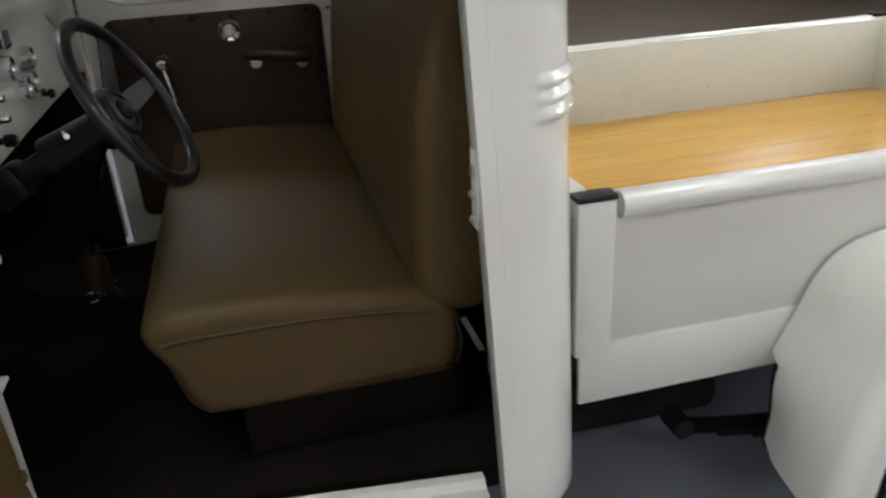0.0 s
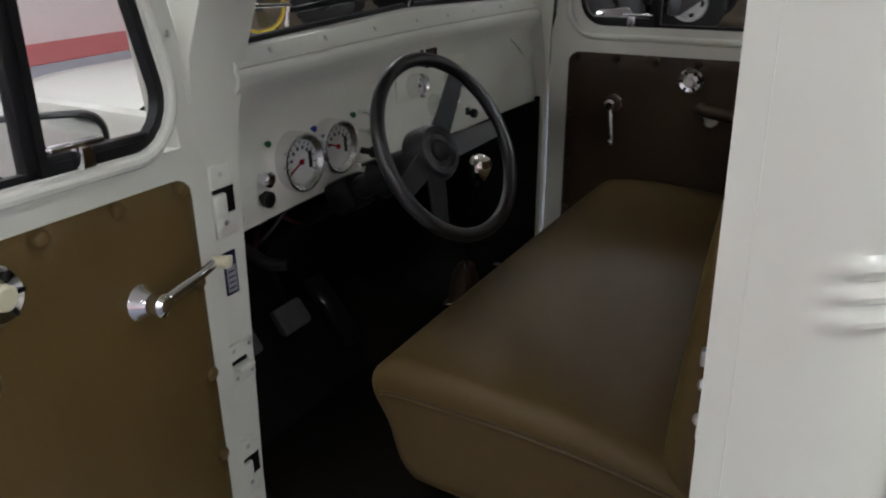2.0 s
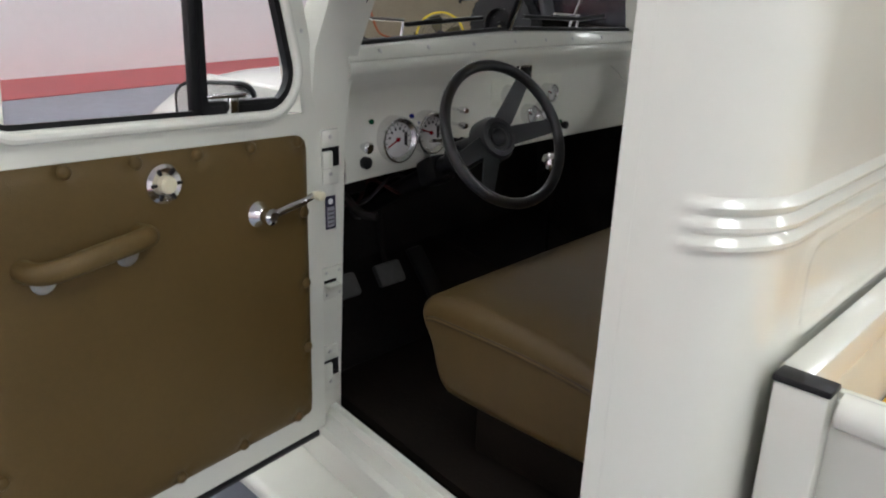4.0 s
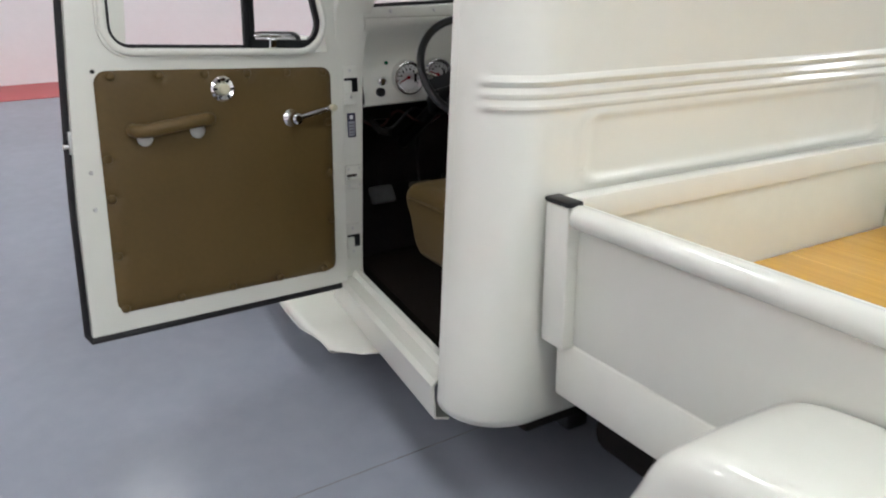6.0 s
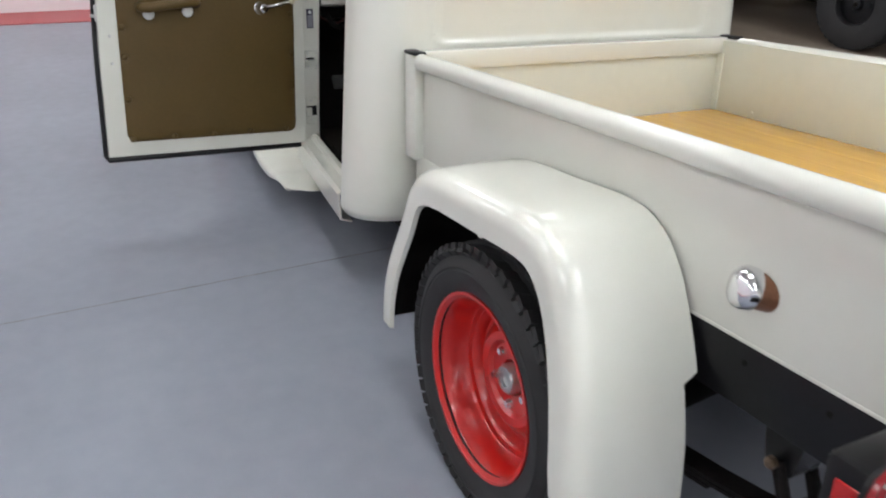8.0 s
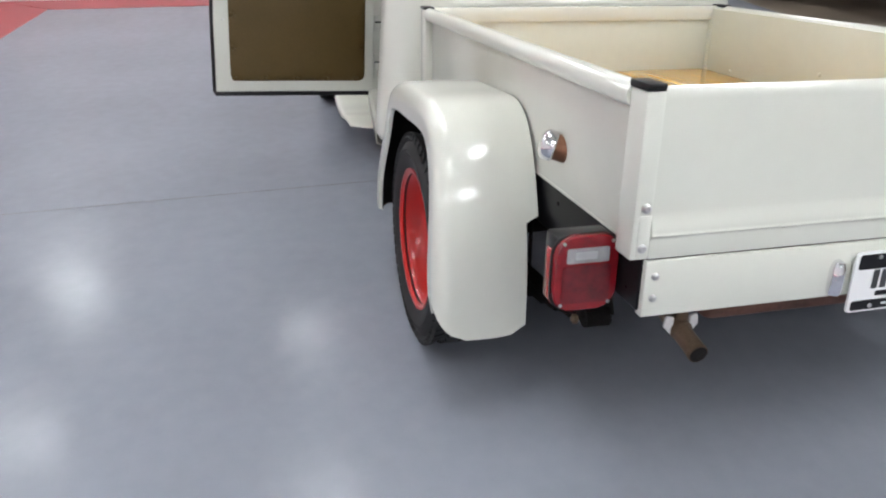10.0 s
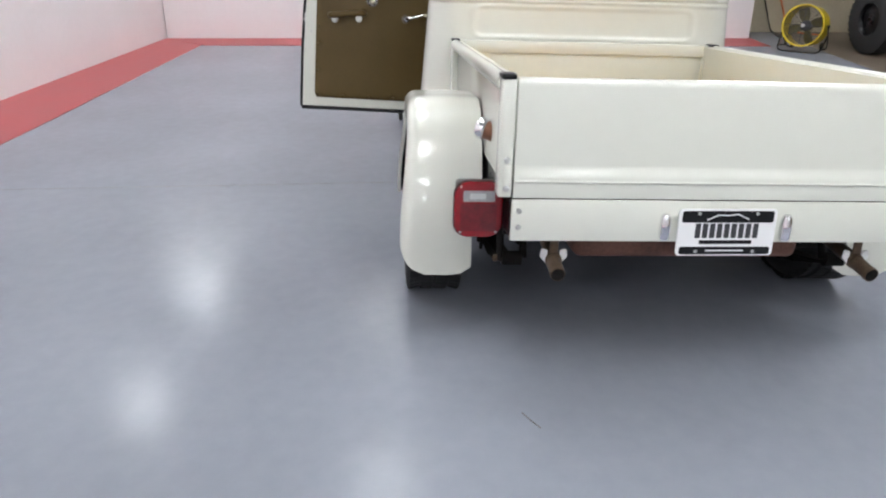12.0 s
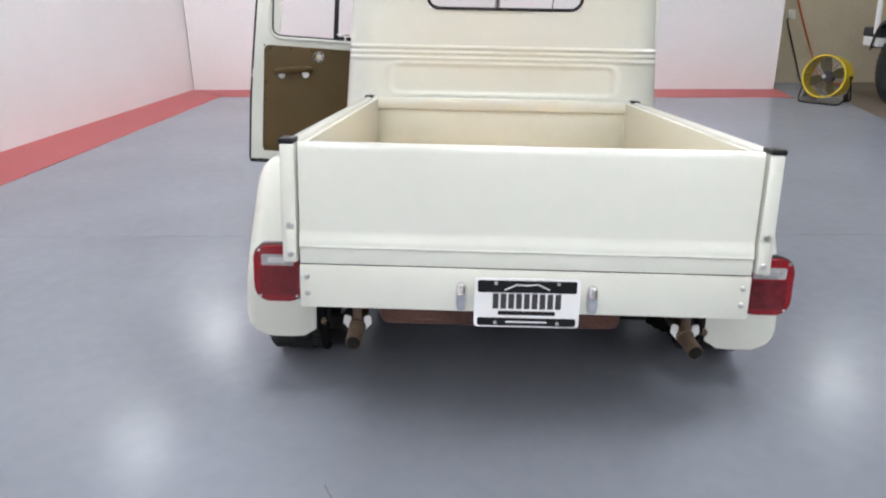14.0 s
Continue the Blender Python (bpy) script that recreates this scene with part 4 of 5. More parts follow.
def arch_fender(y_in, y_far, prof, lip=0.085, round_r=0.05, name="rear_fender", low_round=True):
    """A fender: a strip of metal that follows prof (x, z) and turns down over the wheel at its outer edge."""
    s = 1 if y_far > y_in else -1
    y_out = y_far
    P = smooth_steps([(x, 0, z) for x, z in prof], 8)
    rows = []
    n = len(P)
    for i, p in enumerate(P):
        d = (P[min(i + 1, n - 1)] - P[max(i - 1, 0)]).normalized()
        inward = Vector((d.z, 0, -d.x))
        row = []
        y_out = y_far - (s * 0.024 * step(0.45, 0.85, p.z) if low_round else 0.0)
        yi = y_in + (s * 0.035 if low_round and p.z < 0.63 else 0.0)
        row.append(Vector((p.x, yi, p.z)))
        w = abs(y_out - yi) - round_r
        for k in range(1, 6):
            row.append(Vector((p.x, yi + s * w * k / 5, p.z)) - inward * 0.003 * math.sin(math.pi * k / 5))
        for k in range(1, 8):
            a = radians(90 * k / 7)
            row.append(Vector((p.x, yi + s * (w + round_r * math.sin(a)), p.z)) + inward * (round_r - round_r * math.cos(a)))
        row.append(Vector((p.x, y_out, p.z)) + inward * lip)
        row.append(Vector((p.x, y_out - s * 0.012, p.z)) + inward * (lip + 0.004))
        row.append(Vector((p.x, y_out - s * 0.014, p.z)) + inward * (lip - 0.012))
        rows.append(row)
    # round the lower rear corners
    bm = bmesh.new()
    last = add_grid(bm, rows)[-1]
    if low_round:
        for xe, z0 in (prof[0], prof[-1]):
            for v in bm.verts:
                if xe == prof[0][0] and v.co.x < 1.85:
                    v.co.x += 0.045 * max(0.0, 1 - abs(v.co.y - y_in) / 0.26) * step(0.66, 0.46, v.co.z)
                if abs(v.co.x - xe) < 0.25 and v.co.z < z0 + 0.16:
                    ym, h = (y_in + y_out) / 2, abs(y_out - y_in) / 2
                    over = min(1.0, max(0.0, abs(v.co.y - ym) / h - 0.30) / 0.70)
                    if xe == prof[0][0] and abs(v.co.y - y_in) > h:
                        over *= 0.35
                    v.co.z += 0.12 * (1 - math.sqrt(1 - over ** 2)) * max(0.0, 1 - (v.co.z - z0) / 0.16)
    else:
        for v in bm.verts:
            t = max(0.0, (v.co.x - 0.20) / 0.27)
            r = abs(v.co.y - y_in) / abs(y_far - y_in)
            u = max(0.0, (v.co.x - 0.33) / 0.12)
            if v.co.x > 0.1:
                if v.co.z < 0.446:
                    v.co.z += 0.7 * (0.449 - v.co.z) * min(1.0, max(0.0, (v.co.x - 0.2) / 0.25))
                v.co.z -= 0.014 * u * u
            v.co.x -= 0.10 * max(0.0, r - 0.55) ** 2 / 0.2 * t
            v.co.y = y_in + (v.co.y - y_in) * (1 - 0.06 * t * t)
    bmesh.ops.recalc_face_normals(bm, faces=bm.faces)
    if low_round:
        bmesh.ops.solidify(bm, geom=bm.faces[:], thickness=0.005)
    else:
        cap(bm, last)
    return bm


REAR = [(1.652, 0.40), (1.662, 0.50), (1.688, 0.61), (1.752, 0.75), (1.79, 0.83), (1.85, 0.88), (1.95, 0.903), (2.15, 0.912), (2.33, 0.917), (2.415, 0.895), (2.477, 0.84), (2.530, 0.745), (2.575, 0.62), (2.603, 0.48), (2.612, 0.298)]
for s in (-1, 1):
    part("rear_fender", arch_fender(YC + s * 0.672, YC + s * 0.972, REAR, round_r=0.048), CREAM, truck, "cream flat-topped rear fender", 50)
    P = smooth_steps([(x, 0, z) for x, z in REAR], 4)
    rows = []
    for i, p in enumerate(P):
        if p.x > 2.3 and p.z < 0.66:
            continue
        d = (P[min(i + 1, len(P) - 1)] - P[max(i - 1, 0)]).normalized()
        q = p + Vector((d.z, 0, -d.x)) * 0.009
        q.z = max(q.z, 0.34)
        inward = Vector((d.z, 0, -d.x))
        front = 0.045 * step(0.66, 0.46, q.z) if q.x < 1.85 else 0.0
        far = 0.955 - 0.024 * step(0.45, 0.85, p.z)
        rows.append([Vector((q.x + front * max(0.0, 1 - (y - 0.672) / 0.26), YC + s * y, q.z)) + inward * e for y, e in ((0.682, 0.0), (0.75, 0.0), (0.87, 0.002), (far - 0.03, 0.008), (far, 0.045), (far, 0.066))])
    part("fender_liner", grid(rows), GRIME_SHADE, truck, "black undersealed inside of the fender", 60)
    FR = [(-1.42, 0.62), (-1.38, 0.80), (-1.20, 0.99), (-0.85, 1.06), (-0.50, 1.0), (-0.28, 0.80), (-0.12, 0.56), (0.02, 0.475), (0.22, 0.455), (0.34, 0.452), (0.44, 0.450), (0.512, 0.449)]
    part("front_fender", arch_fender(YC + s * 0.60, YC + s * 0.918, FR, lip=0.034, round_r=0.022, low_round=False), CREAM, truck, "cream front fender running into a step", 50)

# ---- wheels ----
def wheel(x, s):
    y = YC + s * 0.828
    R, W = 0.342, 0.113
    z = zf(x, y) + R * 0.968
    w = empty("wheel", truck, Matrix.Translation((x, y, z)) @ Matrix.Rotation(radians(90 * s), 4, "X") @ Matrix.Rotation(radians(17), 4, "Z"))
    # local z points out of the pickup for the left side
    m = Matrix.Rotation(math.pi, 4, "X")
    prof = [(r - 0.012 * step(0.24, 0.34, r), h) for r, h in ((0.215, -W * 0.78), (0.235, -W * 0.93), (0.285, -W * 1.02), (0.315, -W * 0.95), (0.335, -W * 0.84), (0.346, -W * 0.66), (0.348, 0), (0.346, W * 0.66), (0.335, W * 0.84), (0.315, W * 0.95), (0.296, W * 1.01), (0.292, W * 0.985), (0.286, W * 1.015), (0.262, W * 1.0), (0.256, W * 0.975), (0.240, W * 0.94), (0.215, W * 0.78))]
    ty = part("tyre", grid([[m @ Vector((r * math.cos(2 * math.pi * k / 72), r * math.sin(2 * math.pi * k / 72), h)) for k in range(72)] for r, h in prof], close_u=True, close_v=True), TYRE, w, "black tyre with block tread")
    tread = bmesh.new()
    n = 56
    grow = -0.012
    for k in range(n):
        a = 2 * math.pi * k / n
        for yy, sk, ln, top, tilt in ((-0.081, 0.16, 0.042, 0.3515, -16), (-0.028, -0.10, 0.044, 0.3555, 0), (0.028, 0.10, 0.044, 0.3555, 0), (0.081, -0.16, 0.042, 0.3515, 16)):
            off = (0.5 if abs(yy) < 0.05 else 0) * 2 * math.pi / n
            q = m @ Matrix.Rotation(a + off, 4, "Z") @ Matrix.Translation((top + grow, 0, yy)) @ Matrix.Rotation(sk, 4, "X") @ Matrix.Rotation(radians(tilt), 4, "Y")
            add_box(tread, -0.012, 0.0, -0.0165, 0.0165, -ln / 2, ln / 2, 0, m=q)
        q = m @ Matrix.Rotation(a, 4, "Z") @ Matrix.Translation((0.333 + grow, 0, 0.0985)) @ Matrix.Rotation(radians(52), 4, "Y")
        add_box(tread, -0.006, 0.003, -0.0150, 0.0150, -0.010, 0.012, 0, m=q)
    part("tread", tread, TYRE, ty)
    rp = [(0.212, W * 0.84), (0.222, W * 0.92), (0.230, W * 0.92), (0.229, W * 0.80), (0.217, W * 0.70), (0.211, W * 0.52), (0.205, W * 0.42), (0.201, W * 0.20), (0.192, W * 0.11), (0.178, W * 0.09), (0.170, W * 0.02), (0.164, -W * 0.14), (0.150, -W * 0.19), (0.137, -W * 0.13), (0.128, W * 0.02), (0.115, W * 0.09), (0.100, W * 0.07), (0.090, -W * 0.03), (0.05, -W * 0.05), (0.045, -W * 0.15)]
    rim = part("rim", grid([[(m @ Vector((r * math.cos(2 * math.pi * k / 64), r * math.sin(2 * math.pi * k / 64), h))) for k in range(64)] for r, h in rp], close_u=True, thick=0.006), RED, w, "glossy red steel wheel")
    part("brake_drum", lathe([(0.165, -0.10), (0.165, -0.06), (0.05, -0.06)], m, 32), GRIME_SHADE, w)
    part("hub_cap", lathe([(0.040, -W * 0.6), (0.039, W * 0.12), (0.033, W * 0.20), (0.020, W * 0.21), (0.018, W * 0.14)], m, 24), STEEL, w, "dull steel hub")
    for k in range(5):
        a = 2 * math.pi * k / 5
        part("wheel_nut", lathe([(0.0125, 0), (0.0125, 0.017), (0.009, 0.024)], m @ Matrix.Translation((0.069 * math.cos(a), 0.069 * math.sin(a), -W * 0.06)), 6), CHROME, w)
    return w


for x in (2.158, -0.83):
    for s in (-1, 1):
        wheel(x, s)

# ---- load bed ----
BX0, BX1, BW, BT = 1.200, 3.125, 0.692, 1.083
FLOOR_Z = 0.804
for s in (-1, 1):
    y = YC + s * (BW - 0.018)
    side = part("bed_side", box(BX0 + 0.04, BX1 - 0.05, min(y - s * 0.010, y - s * 0.022), max(y - s * 0.010, y - s * 0.022), 0.748, BT - 0.02, 0.003), CREAM, truck, "cream steel bed side with rolled top rail")
    part("rail", tube([(BX0 + 0.11, y + s * 0.004, BT - 0.026), (BX1 - 0.064, y + s * 0.004, BT - 0.026)], 0.026, 24), CREAM, side, "rolled top rail")
    part("side_flange", box(BX0 + 0.03, BX1 - 0.09, min(y - s * 0.010, y - s * 0.03), max(y - s * 0.010, y - s * 0.03), 0.741, 0.749, 0.002), CREAM, side)
    inner = part("bed_inner_side", box(BX0 + 0.04, BX1 - 0.02, min(y - s * 0.024, y - s * 0.04), max(y - s * 0.024, y - s * 0.04), FLOOR_Z - 0.02, BT - 0.012, 0.003), CREAM_IN, truck, "cream inner bed side")
    for x in (1.455, 2.00, 2.22, 2.345, 2.47):
        part("carriage_bolt", lathe([(0.009, 0), (0.008, 0.003), (0.004, 0.005)], aim((x, y - s * 0.04, FLOOR_Z + 0.087 if 1.5 < x < 2.4 else FLOOR_Z + 0.018), (0, -s, 0)), 12), CREAM_IN, inner)
    apron = part("bed_apron", box(BX0 + 0.045, 1.86, min(y - s * 0.008, y - s * 0.022), max(y - s * 0.008, y - s * 0.022), 0.604, 0.7455, 0.003), CREAM, truck, "cream lower bed apron")
    # stake pockets with black caps
    for x0, x1, zb in ((BX0 + 0.020, BX0 + 0.098, 0.742), (BX1 - 0.066, BX1 + 0.003, 0.733)):
        ps = part("stake_pocket", box(x0, x1, min(y - s * 0.02, y + s * 0.022), max(y - s * 0.02, y + s * 0.022), zb, BT - 0.008, 0.006), CREAM, truck)
        part("pocket_cap", box(x0 - 0.002, x1 + 0.002, min(y - s * 0.018, y + s * 0.024), max(y - s * 0.018, y + s * 0.024), BT - 0.008, BT + 0.007 - (0.003 if x0 < 2 else 0.0), 0.004), RUBBER, ps, "black plastic pocket cap")
    part("front_rail", box(-1.2, 1.15, YC + s * 0.50 - 0.035, YC + s * 0.50 + 0.035, 0.40, 0.53, 0.006), BLACK, truck, "black chassis rail")
    rail_f = part("frame_rail", box(1.10, BX1 - 0.03, YC + s * 0.52 - 0.035, YC + s * 0.52 + 0.035, 0.60, 0.735, 0.006), BLACK, truck, "black chassis rail")
    part("bed_sill", box(BX0 + 0.1, BX1 - 0.02, min(YC + s * 0.655, YC + s * 0.615), max(YC + s * 0.655, YC + s * 0.615), 0.606, 0.750, 0.004), BLACK, truck, "black bed sill with holes")
    for x in (2.66, 2.84, 3.02):
        part("sill_hole", lathe([(0.006, 0), (0.006, 0.002)], aim((x, YC + s * 0.655, 0.70), (0, s, 0)), 10), GRIME_SHADE, truck)
    ys = YC + s * 0.585
    sp = bmesh.new()
    for k in range(5):
        L = 0.625 - 0.10 * k
        rows = []
        for q in range(13):
            t = -1 + q / 6
            z = 0.345 - 0.011 * k + 0.075 * (L / 0.625) ** 2 * t * t
            rows.append([(2.165 + L * t, ys - 0.028, z), (2.165 + L * t, ys + 0.028, z), (2.165 + L * t, ys + 0.028, z - 0.008), (2.165 + L * t, ys - 0.028, z - 0.008)])
        vs = add_grid(sp, rows, close_u=True)
        cap(sp, vs[0])
        cap(sp, vs[-1])
    bmesh.ops.recalc_face_normals(sp, faces=sp.faces)
    lf = part("leaf_spring", sp, GRIME_SHADE, truck)
    for dx in (-0.05, 0.05):
        part("u_bolt", tube([(2.165 + dx, ys - 0.036, 0.27), (2.165 + dx, ys - 0.036, 0.50), (2.165 + dx, ys + 0.036, 0.50), (2.165 + dx, ys + 0.036, 0.27)], 0.007, 8), GRIME_SHADE, lf)
    part("spring_eye", lathe([(0.02, -0.034), (0.026, -0.034), (0.026, 0.034), (0.02, 0.034)], aim((2.79, ys, 0.428), (0, 1, 0)), 18), GRIME_SHADE, lf)
    part("spring_eye", lathe([(0.02, -0.034), (0.026, -0.034), (0.026, 0.034), (0.02, 0.034)], aim((1.54, ys, 0.428), (0, 1, 0)), 18), GRIME_SHADE, lf)
    hang = part("spring_hanger", prism(fillet([(-0.055, 0.10), (0.055, 0.10), (0.03, -0.05), (-0.03, -0.05)], [0.008, 0.008, 0.02, 0.02], 5), Matrix(((1, 0, 0, 2.745), (0, 0, 1, ys - 0.034), (0, 1, 0, 0.555), (0, 0, 0, 1))), 0.068, 0.002), BLACK, truck, "black spring hanger bolted under the sill")
    for dy in (-0.040, 0.040):
        part("shackle", tube([(2.745, ys + dy, 0.535), (2.79, ys + dy, 0.428)], 0.013, 10), GRIME_SHADE, hang)
    for p in ((2.745, 0.535), (2.79, 0.428)):
        part("shackle_bolt", lathe([(0.013, 0), (0.013, 0.012), (0.007, 0.016)], aim((p[0], ys + s * 0.052, p[1]), (0, s, 0)), 6), PIPE, hang, "bare shackle bolt")
    part("shock_absorber", tube([(2.30, YC + s * 0.47, 0.34), (2.58, YC + s * 0.47, 0.64)], 0.028, 12), GRIME_SHADE, truck)
    # Unseen inner wing and pan, added to keep light off the floor below.
    part("inner_wing", box(-1.10, -0.25, YC + s * 0.56 - 0.01, YC + s * 0.56 + 0.01, 0.42, 1.02, 0.006), GRIME_SHADE, truck)
    part("light_block_pan", box(0.05, 1.18, min(YC + s * 0.30, YC + s * 0.70), max(YC + s * 0.30, YC + s * 0.70), 0.465, 0.545, 0.01), GRIME_SHADE, truck)
part("rear_axle", tube([(2.165, YC - 0.74, 0.465), (2.165, YC + 0.74, 0.54)], 0.045, 14), GRIME_SHADE, truck)
part("axle_casing", lathe([(0.05, -0.13), (0.13, -0.08), (0.15, 0), (0.13, 0.08), (0.05, 0.12)], aim((2.165, YC, 0.50), (1, 0, 0)), 20), GRIME_SHADE, truck)
# front wall of the bed
fw = part("bed_front", box(BX0 + 0.03, BX0 + 0.045, YC - BW + 0.03, YC + BW - 0.03, 0.74, BT - 0.01, 0.003), CREAM_IN, truck, "cream front wall of the bed")
part("front_flange", box(BX0 + 0.012, BX0 + 0.062, YC - BW + 0.035, YC + BW - 0.035, BT - 0.062, BT - 0.002, 0.004), CREAM, fw)
for s in (-1, 1):
    part("corner_angle", box(BX0 + 0.045, BX0 + 0.075, min(YC + s * 0.655, YC + s * 0.63), max(YC + s * 0.655, YC + s * 0.63), 0.77, BT - 0.062, 0.003), CREAM_IN, fw)
# tailgate
tg = empty("tailgate", truck)
tg["label"] = "closed cream tailgate with a pressed ridge"
TX = BX1 - 0.012
sect = [(TX - 0.030, 0.7285), (TX + 0.002, 0.7285), (TX + 0.003, 0.731), (TX + 0.003, 0.760), (TX + 0.003, 0.7748)]
sect += [(TX + 0.0045 + 0.0050 * math.sin(radians(a)), 0.7800 - 0.0050 * math.cos(radians(a))) for a in range(0, 125, 15)]
sect += [(TX + 0.0082 * (1 - step(0.0, 1.0, k / 14)), 0.7845 + 0.046 * k / 14) for k in range(15)]
sect += [(TX, 0.90), (TX, 1.056), (TX - 0.001, 1.066), (TX - 0.004, 1.073), (TX - 0.008, 1.078), (TX - 0.013, 1.080), (TX - 0.019, 1.078), (TX - 0.025, 1.072), (TX - 0.030, 1.060)]
part("gate_panel", grid([[(x, y, z) for x, z in sect] for y in [YC - 0.648 + 1.296 * k / 8 for k in range(9)]], close_u=True, ends=True), CREAM, tg, "", 28)
for s in (-1, 1):
    hg = part("gate_hinge", box(TX - 0.02, TX + 0.018, min(YC + s * 0.655, YC + s * 0.685), max(YC + s * 0.655, YC + s * 0.685), 0.738, 0.83, 0.006), CREAM, tg)
    for z in (0.76, 0.845):
        part("gate_bolt", lathe([(0.010, 0), (0.010, 0.006), (0.006, 0.010)], aim((TX + 0.014, YC + s * 0.672, z), (1, 0, 0)), 10), STEEL, hg)
rs = part("rear_sill", box(TX - 0.02, TX + 0.006, YC - 0.65, YC + 0.65, 0.596, 0.7245, 0.003), CREAM, truck, "cream rear cross sill")
# A dark bar that paints the shade in the gap below the gate.
part("gap_shade_strip", box(TX - 0.03, TX - 0.002, YC - 0.645, YC + 0.645, 0.7235, 0.729, 0.001), GRIME_SHADE, rs, "dark strip standing in for the shaded gap under the tailgate")
for s in (-1, 1):
    for z in (0.69, 0.64):
        part("sill_bolt", lathe([(0.0085, 0), (0.0085, 0.004), (0.004, 0.008)], aim((TX + 0.006, YC + s * 0.628, z), (1, 0, 0)), 10), STEEL, rs)
# wooden floor of the bed
nb = 8
w = 2 * (BW - 0.059) / nb
bf = part("bed_floor", box(BX0 + 0.05, BX1 - 0.04, YC - 0.64, YC + 0.64, FLOOR_Z - 0.03, FLOOR_Z - 0.012, 0), GRIME_SHADE, truck)
for k in range(nb):
    y0 = YC - (BW - 0.059) + w * k
    part("plank", box(BX0 + 0.05, BX1 - 0.045, y0 + 0.0003, y0 + w - 0.0003, FLOOR_Z - 0.012, FLOOR_Z, 0.0008, 1), OAK, bf)
# number plate, drawn as plain bars, and its lamps
NP = Matrix(((0, 0, 1, TX + 0.016), (1, 0, 0, -0.009), (0, 1, 0, 0.631), (0, 0, 0, 1))) @ pose(0, 0, 0, 0, 0, 0.4)
npl = part("number_plate", prism(rounded(0.305, 0.148, 0.012), NP, 0.004, 0.001), WHITE, truck, "white dealer plate with black bands")
part("plate_band", prism(rounded(0.285, 0.036, 0.006), NP @ Matrix.Translation((0, 0.050, 0.0052)), 0.0008), BLACK, npl)
part("plate_band", prism(rounded(0.285, 0.024, 0.006), NP @ Matrix.Translation((0, -0.057, 0.0052)), 0.0008), BLACK, npl)
for k in range(9):
    part("text_bar", prism(rounded(0.0165, 0.046, 0.002), NP @ Matrix.Translation((-0.09 + 0.0225 * k, 0.006, 0.0052)), 0.0008), PRINT, npl)
part("text_bar", prism(rounded(0.165, 0.012, 0.002), NP @ Matrix.Translation((0, -0.030, 0.0052)), 0.0008), BLACK, npl)
part("text_bar", prism(rounded(0.12, 0.005, 0.002), NP @ Matrix.Translation((0, -0.057, 0.0062)), 0.0006), WHITE, npl)
part("emblem", tube([NP @ Vector((x, y, 0.0065)) for x, y in ((-0.065, 0.040), (-0.03, 0.056), (0.0, 0.054), (0.03, 0.058), (0.065, 0.042))], 0.0022, 6), WHITE, npl, "white curved emblem line")
for x, y in ((-0.09, 0.060), (0.09, 0.060), (-0.09, -0.060), (0.09, -0.060)):
    part("plate_screw", lathe([(0.006, 0), (0.005, 0.003)], NP @ Matrix.Translation((x, y, 0.005)), 10), STEEL, npl)
for y in (-0.199, 0.180):
    pl = part("plate_lamp", lathe([(0.015, -0.024), (0.019, -0.018), (0.020, 0.0), (0.019, 0.018), (0.014, 0.026), (0.006, 0.029)], Matrix.Translation((TX + 0.012, y, 0.643)) @ Matrix.Diagonal((1.0, 0.85, 1.55, 1)), 24), CHROME, truck, "small chromed plate lamp")
# tail lamps
for s in (-1, 1):
    yc, zc, x1 = YC + s * 0.737, 0.666, 3.022
    Q = Matrix(((0, 0, 1, x1), (1, 0, 0, yc), (0, 1, 0, zc), (0, 0, 0, 1)))
    tl = part("tail_lamp", box(x1 - 0.082, x1 - 0.012, yc - 0.068, yc + 0.068, zc - 0.082, zc + 0.082, 0.012), BLACK, truck, "boxy red tail lamp")
    part("lens", prism([(x + math.copysign(0.004, x) * (1 - (y / 0.088) ** 2), y + math.copysign(0.003, y) * (1 - (x / 0.074) ** 2)) for x, y in rounded(0.144, 0.172, 0.042, 8)], Q @ Matrix.Translation((0, 0, -0.012)), 0.012, 0.003), LENS_RED, tl, "red lens rim")
    part("gasket", prism(rounded(0.156, 0.182, 0.046, 8), Q @ Matrix.Translation((0, 0, -0.0175)), 0.006, 0.002), RUBBER, tl, "black rubber gasket")
    part("lens_stop", prism(rounded(0.112, 0.088, 0.008), Q @ Matrix.Translation((0, -0.024, 0.003)), 0.003), LENS_DARK, tl, "dark red stop lens")
    part("lens_reverse", prism(rounded(0.098, 0.034, 0.004), Q @ Matrix.Translation((0, 0.044, 0.003)), 0.003), LENS_CLEAR, tl, "clear reversing lens")
    part("bulb_window", prism(rounded(0.05, 0.018, 0.003), Q @ Matrix.Translation((0.004 * s, 0.044, 0.0055)), 0.0012), STEEL, tl)
    part("side_marker", box(x1 - 0.060, x1 - 0.016, yc + s * 0.066 - 0.006, yc + s * 0.066 + 0.006, zc - 0.072, zc + 0.050, 0.005), MARKER, tl, "bright red side reflector")
    for dy in (-0.056, 0.056):
        for dz in (-0.071, 0.073):
            part("lens_screw", lathe([(0.004, 0), (0.004, 0.003)], Q @ Matrix.Translation((dy, dz, 0.002)), 8), STEEL, tl)
    part("lamp_bracket", box(x1 - 0.10, x1 - 0.03, min(YC + s * 0.62, yc), max(YC + s * 0.62, yc), 0.63, 0.65, 0.003), BLACK, tl)
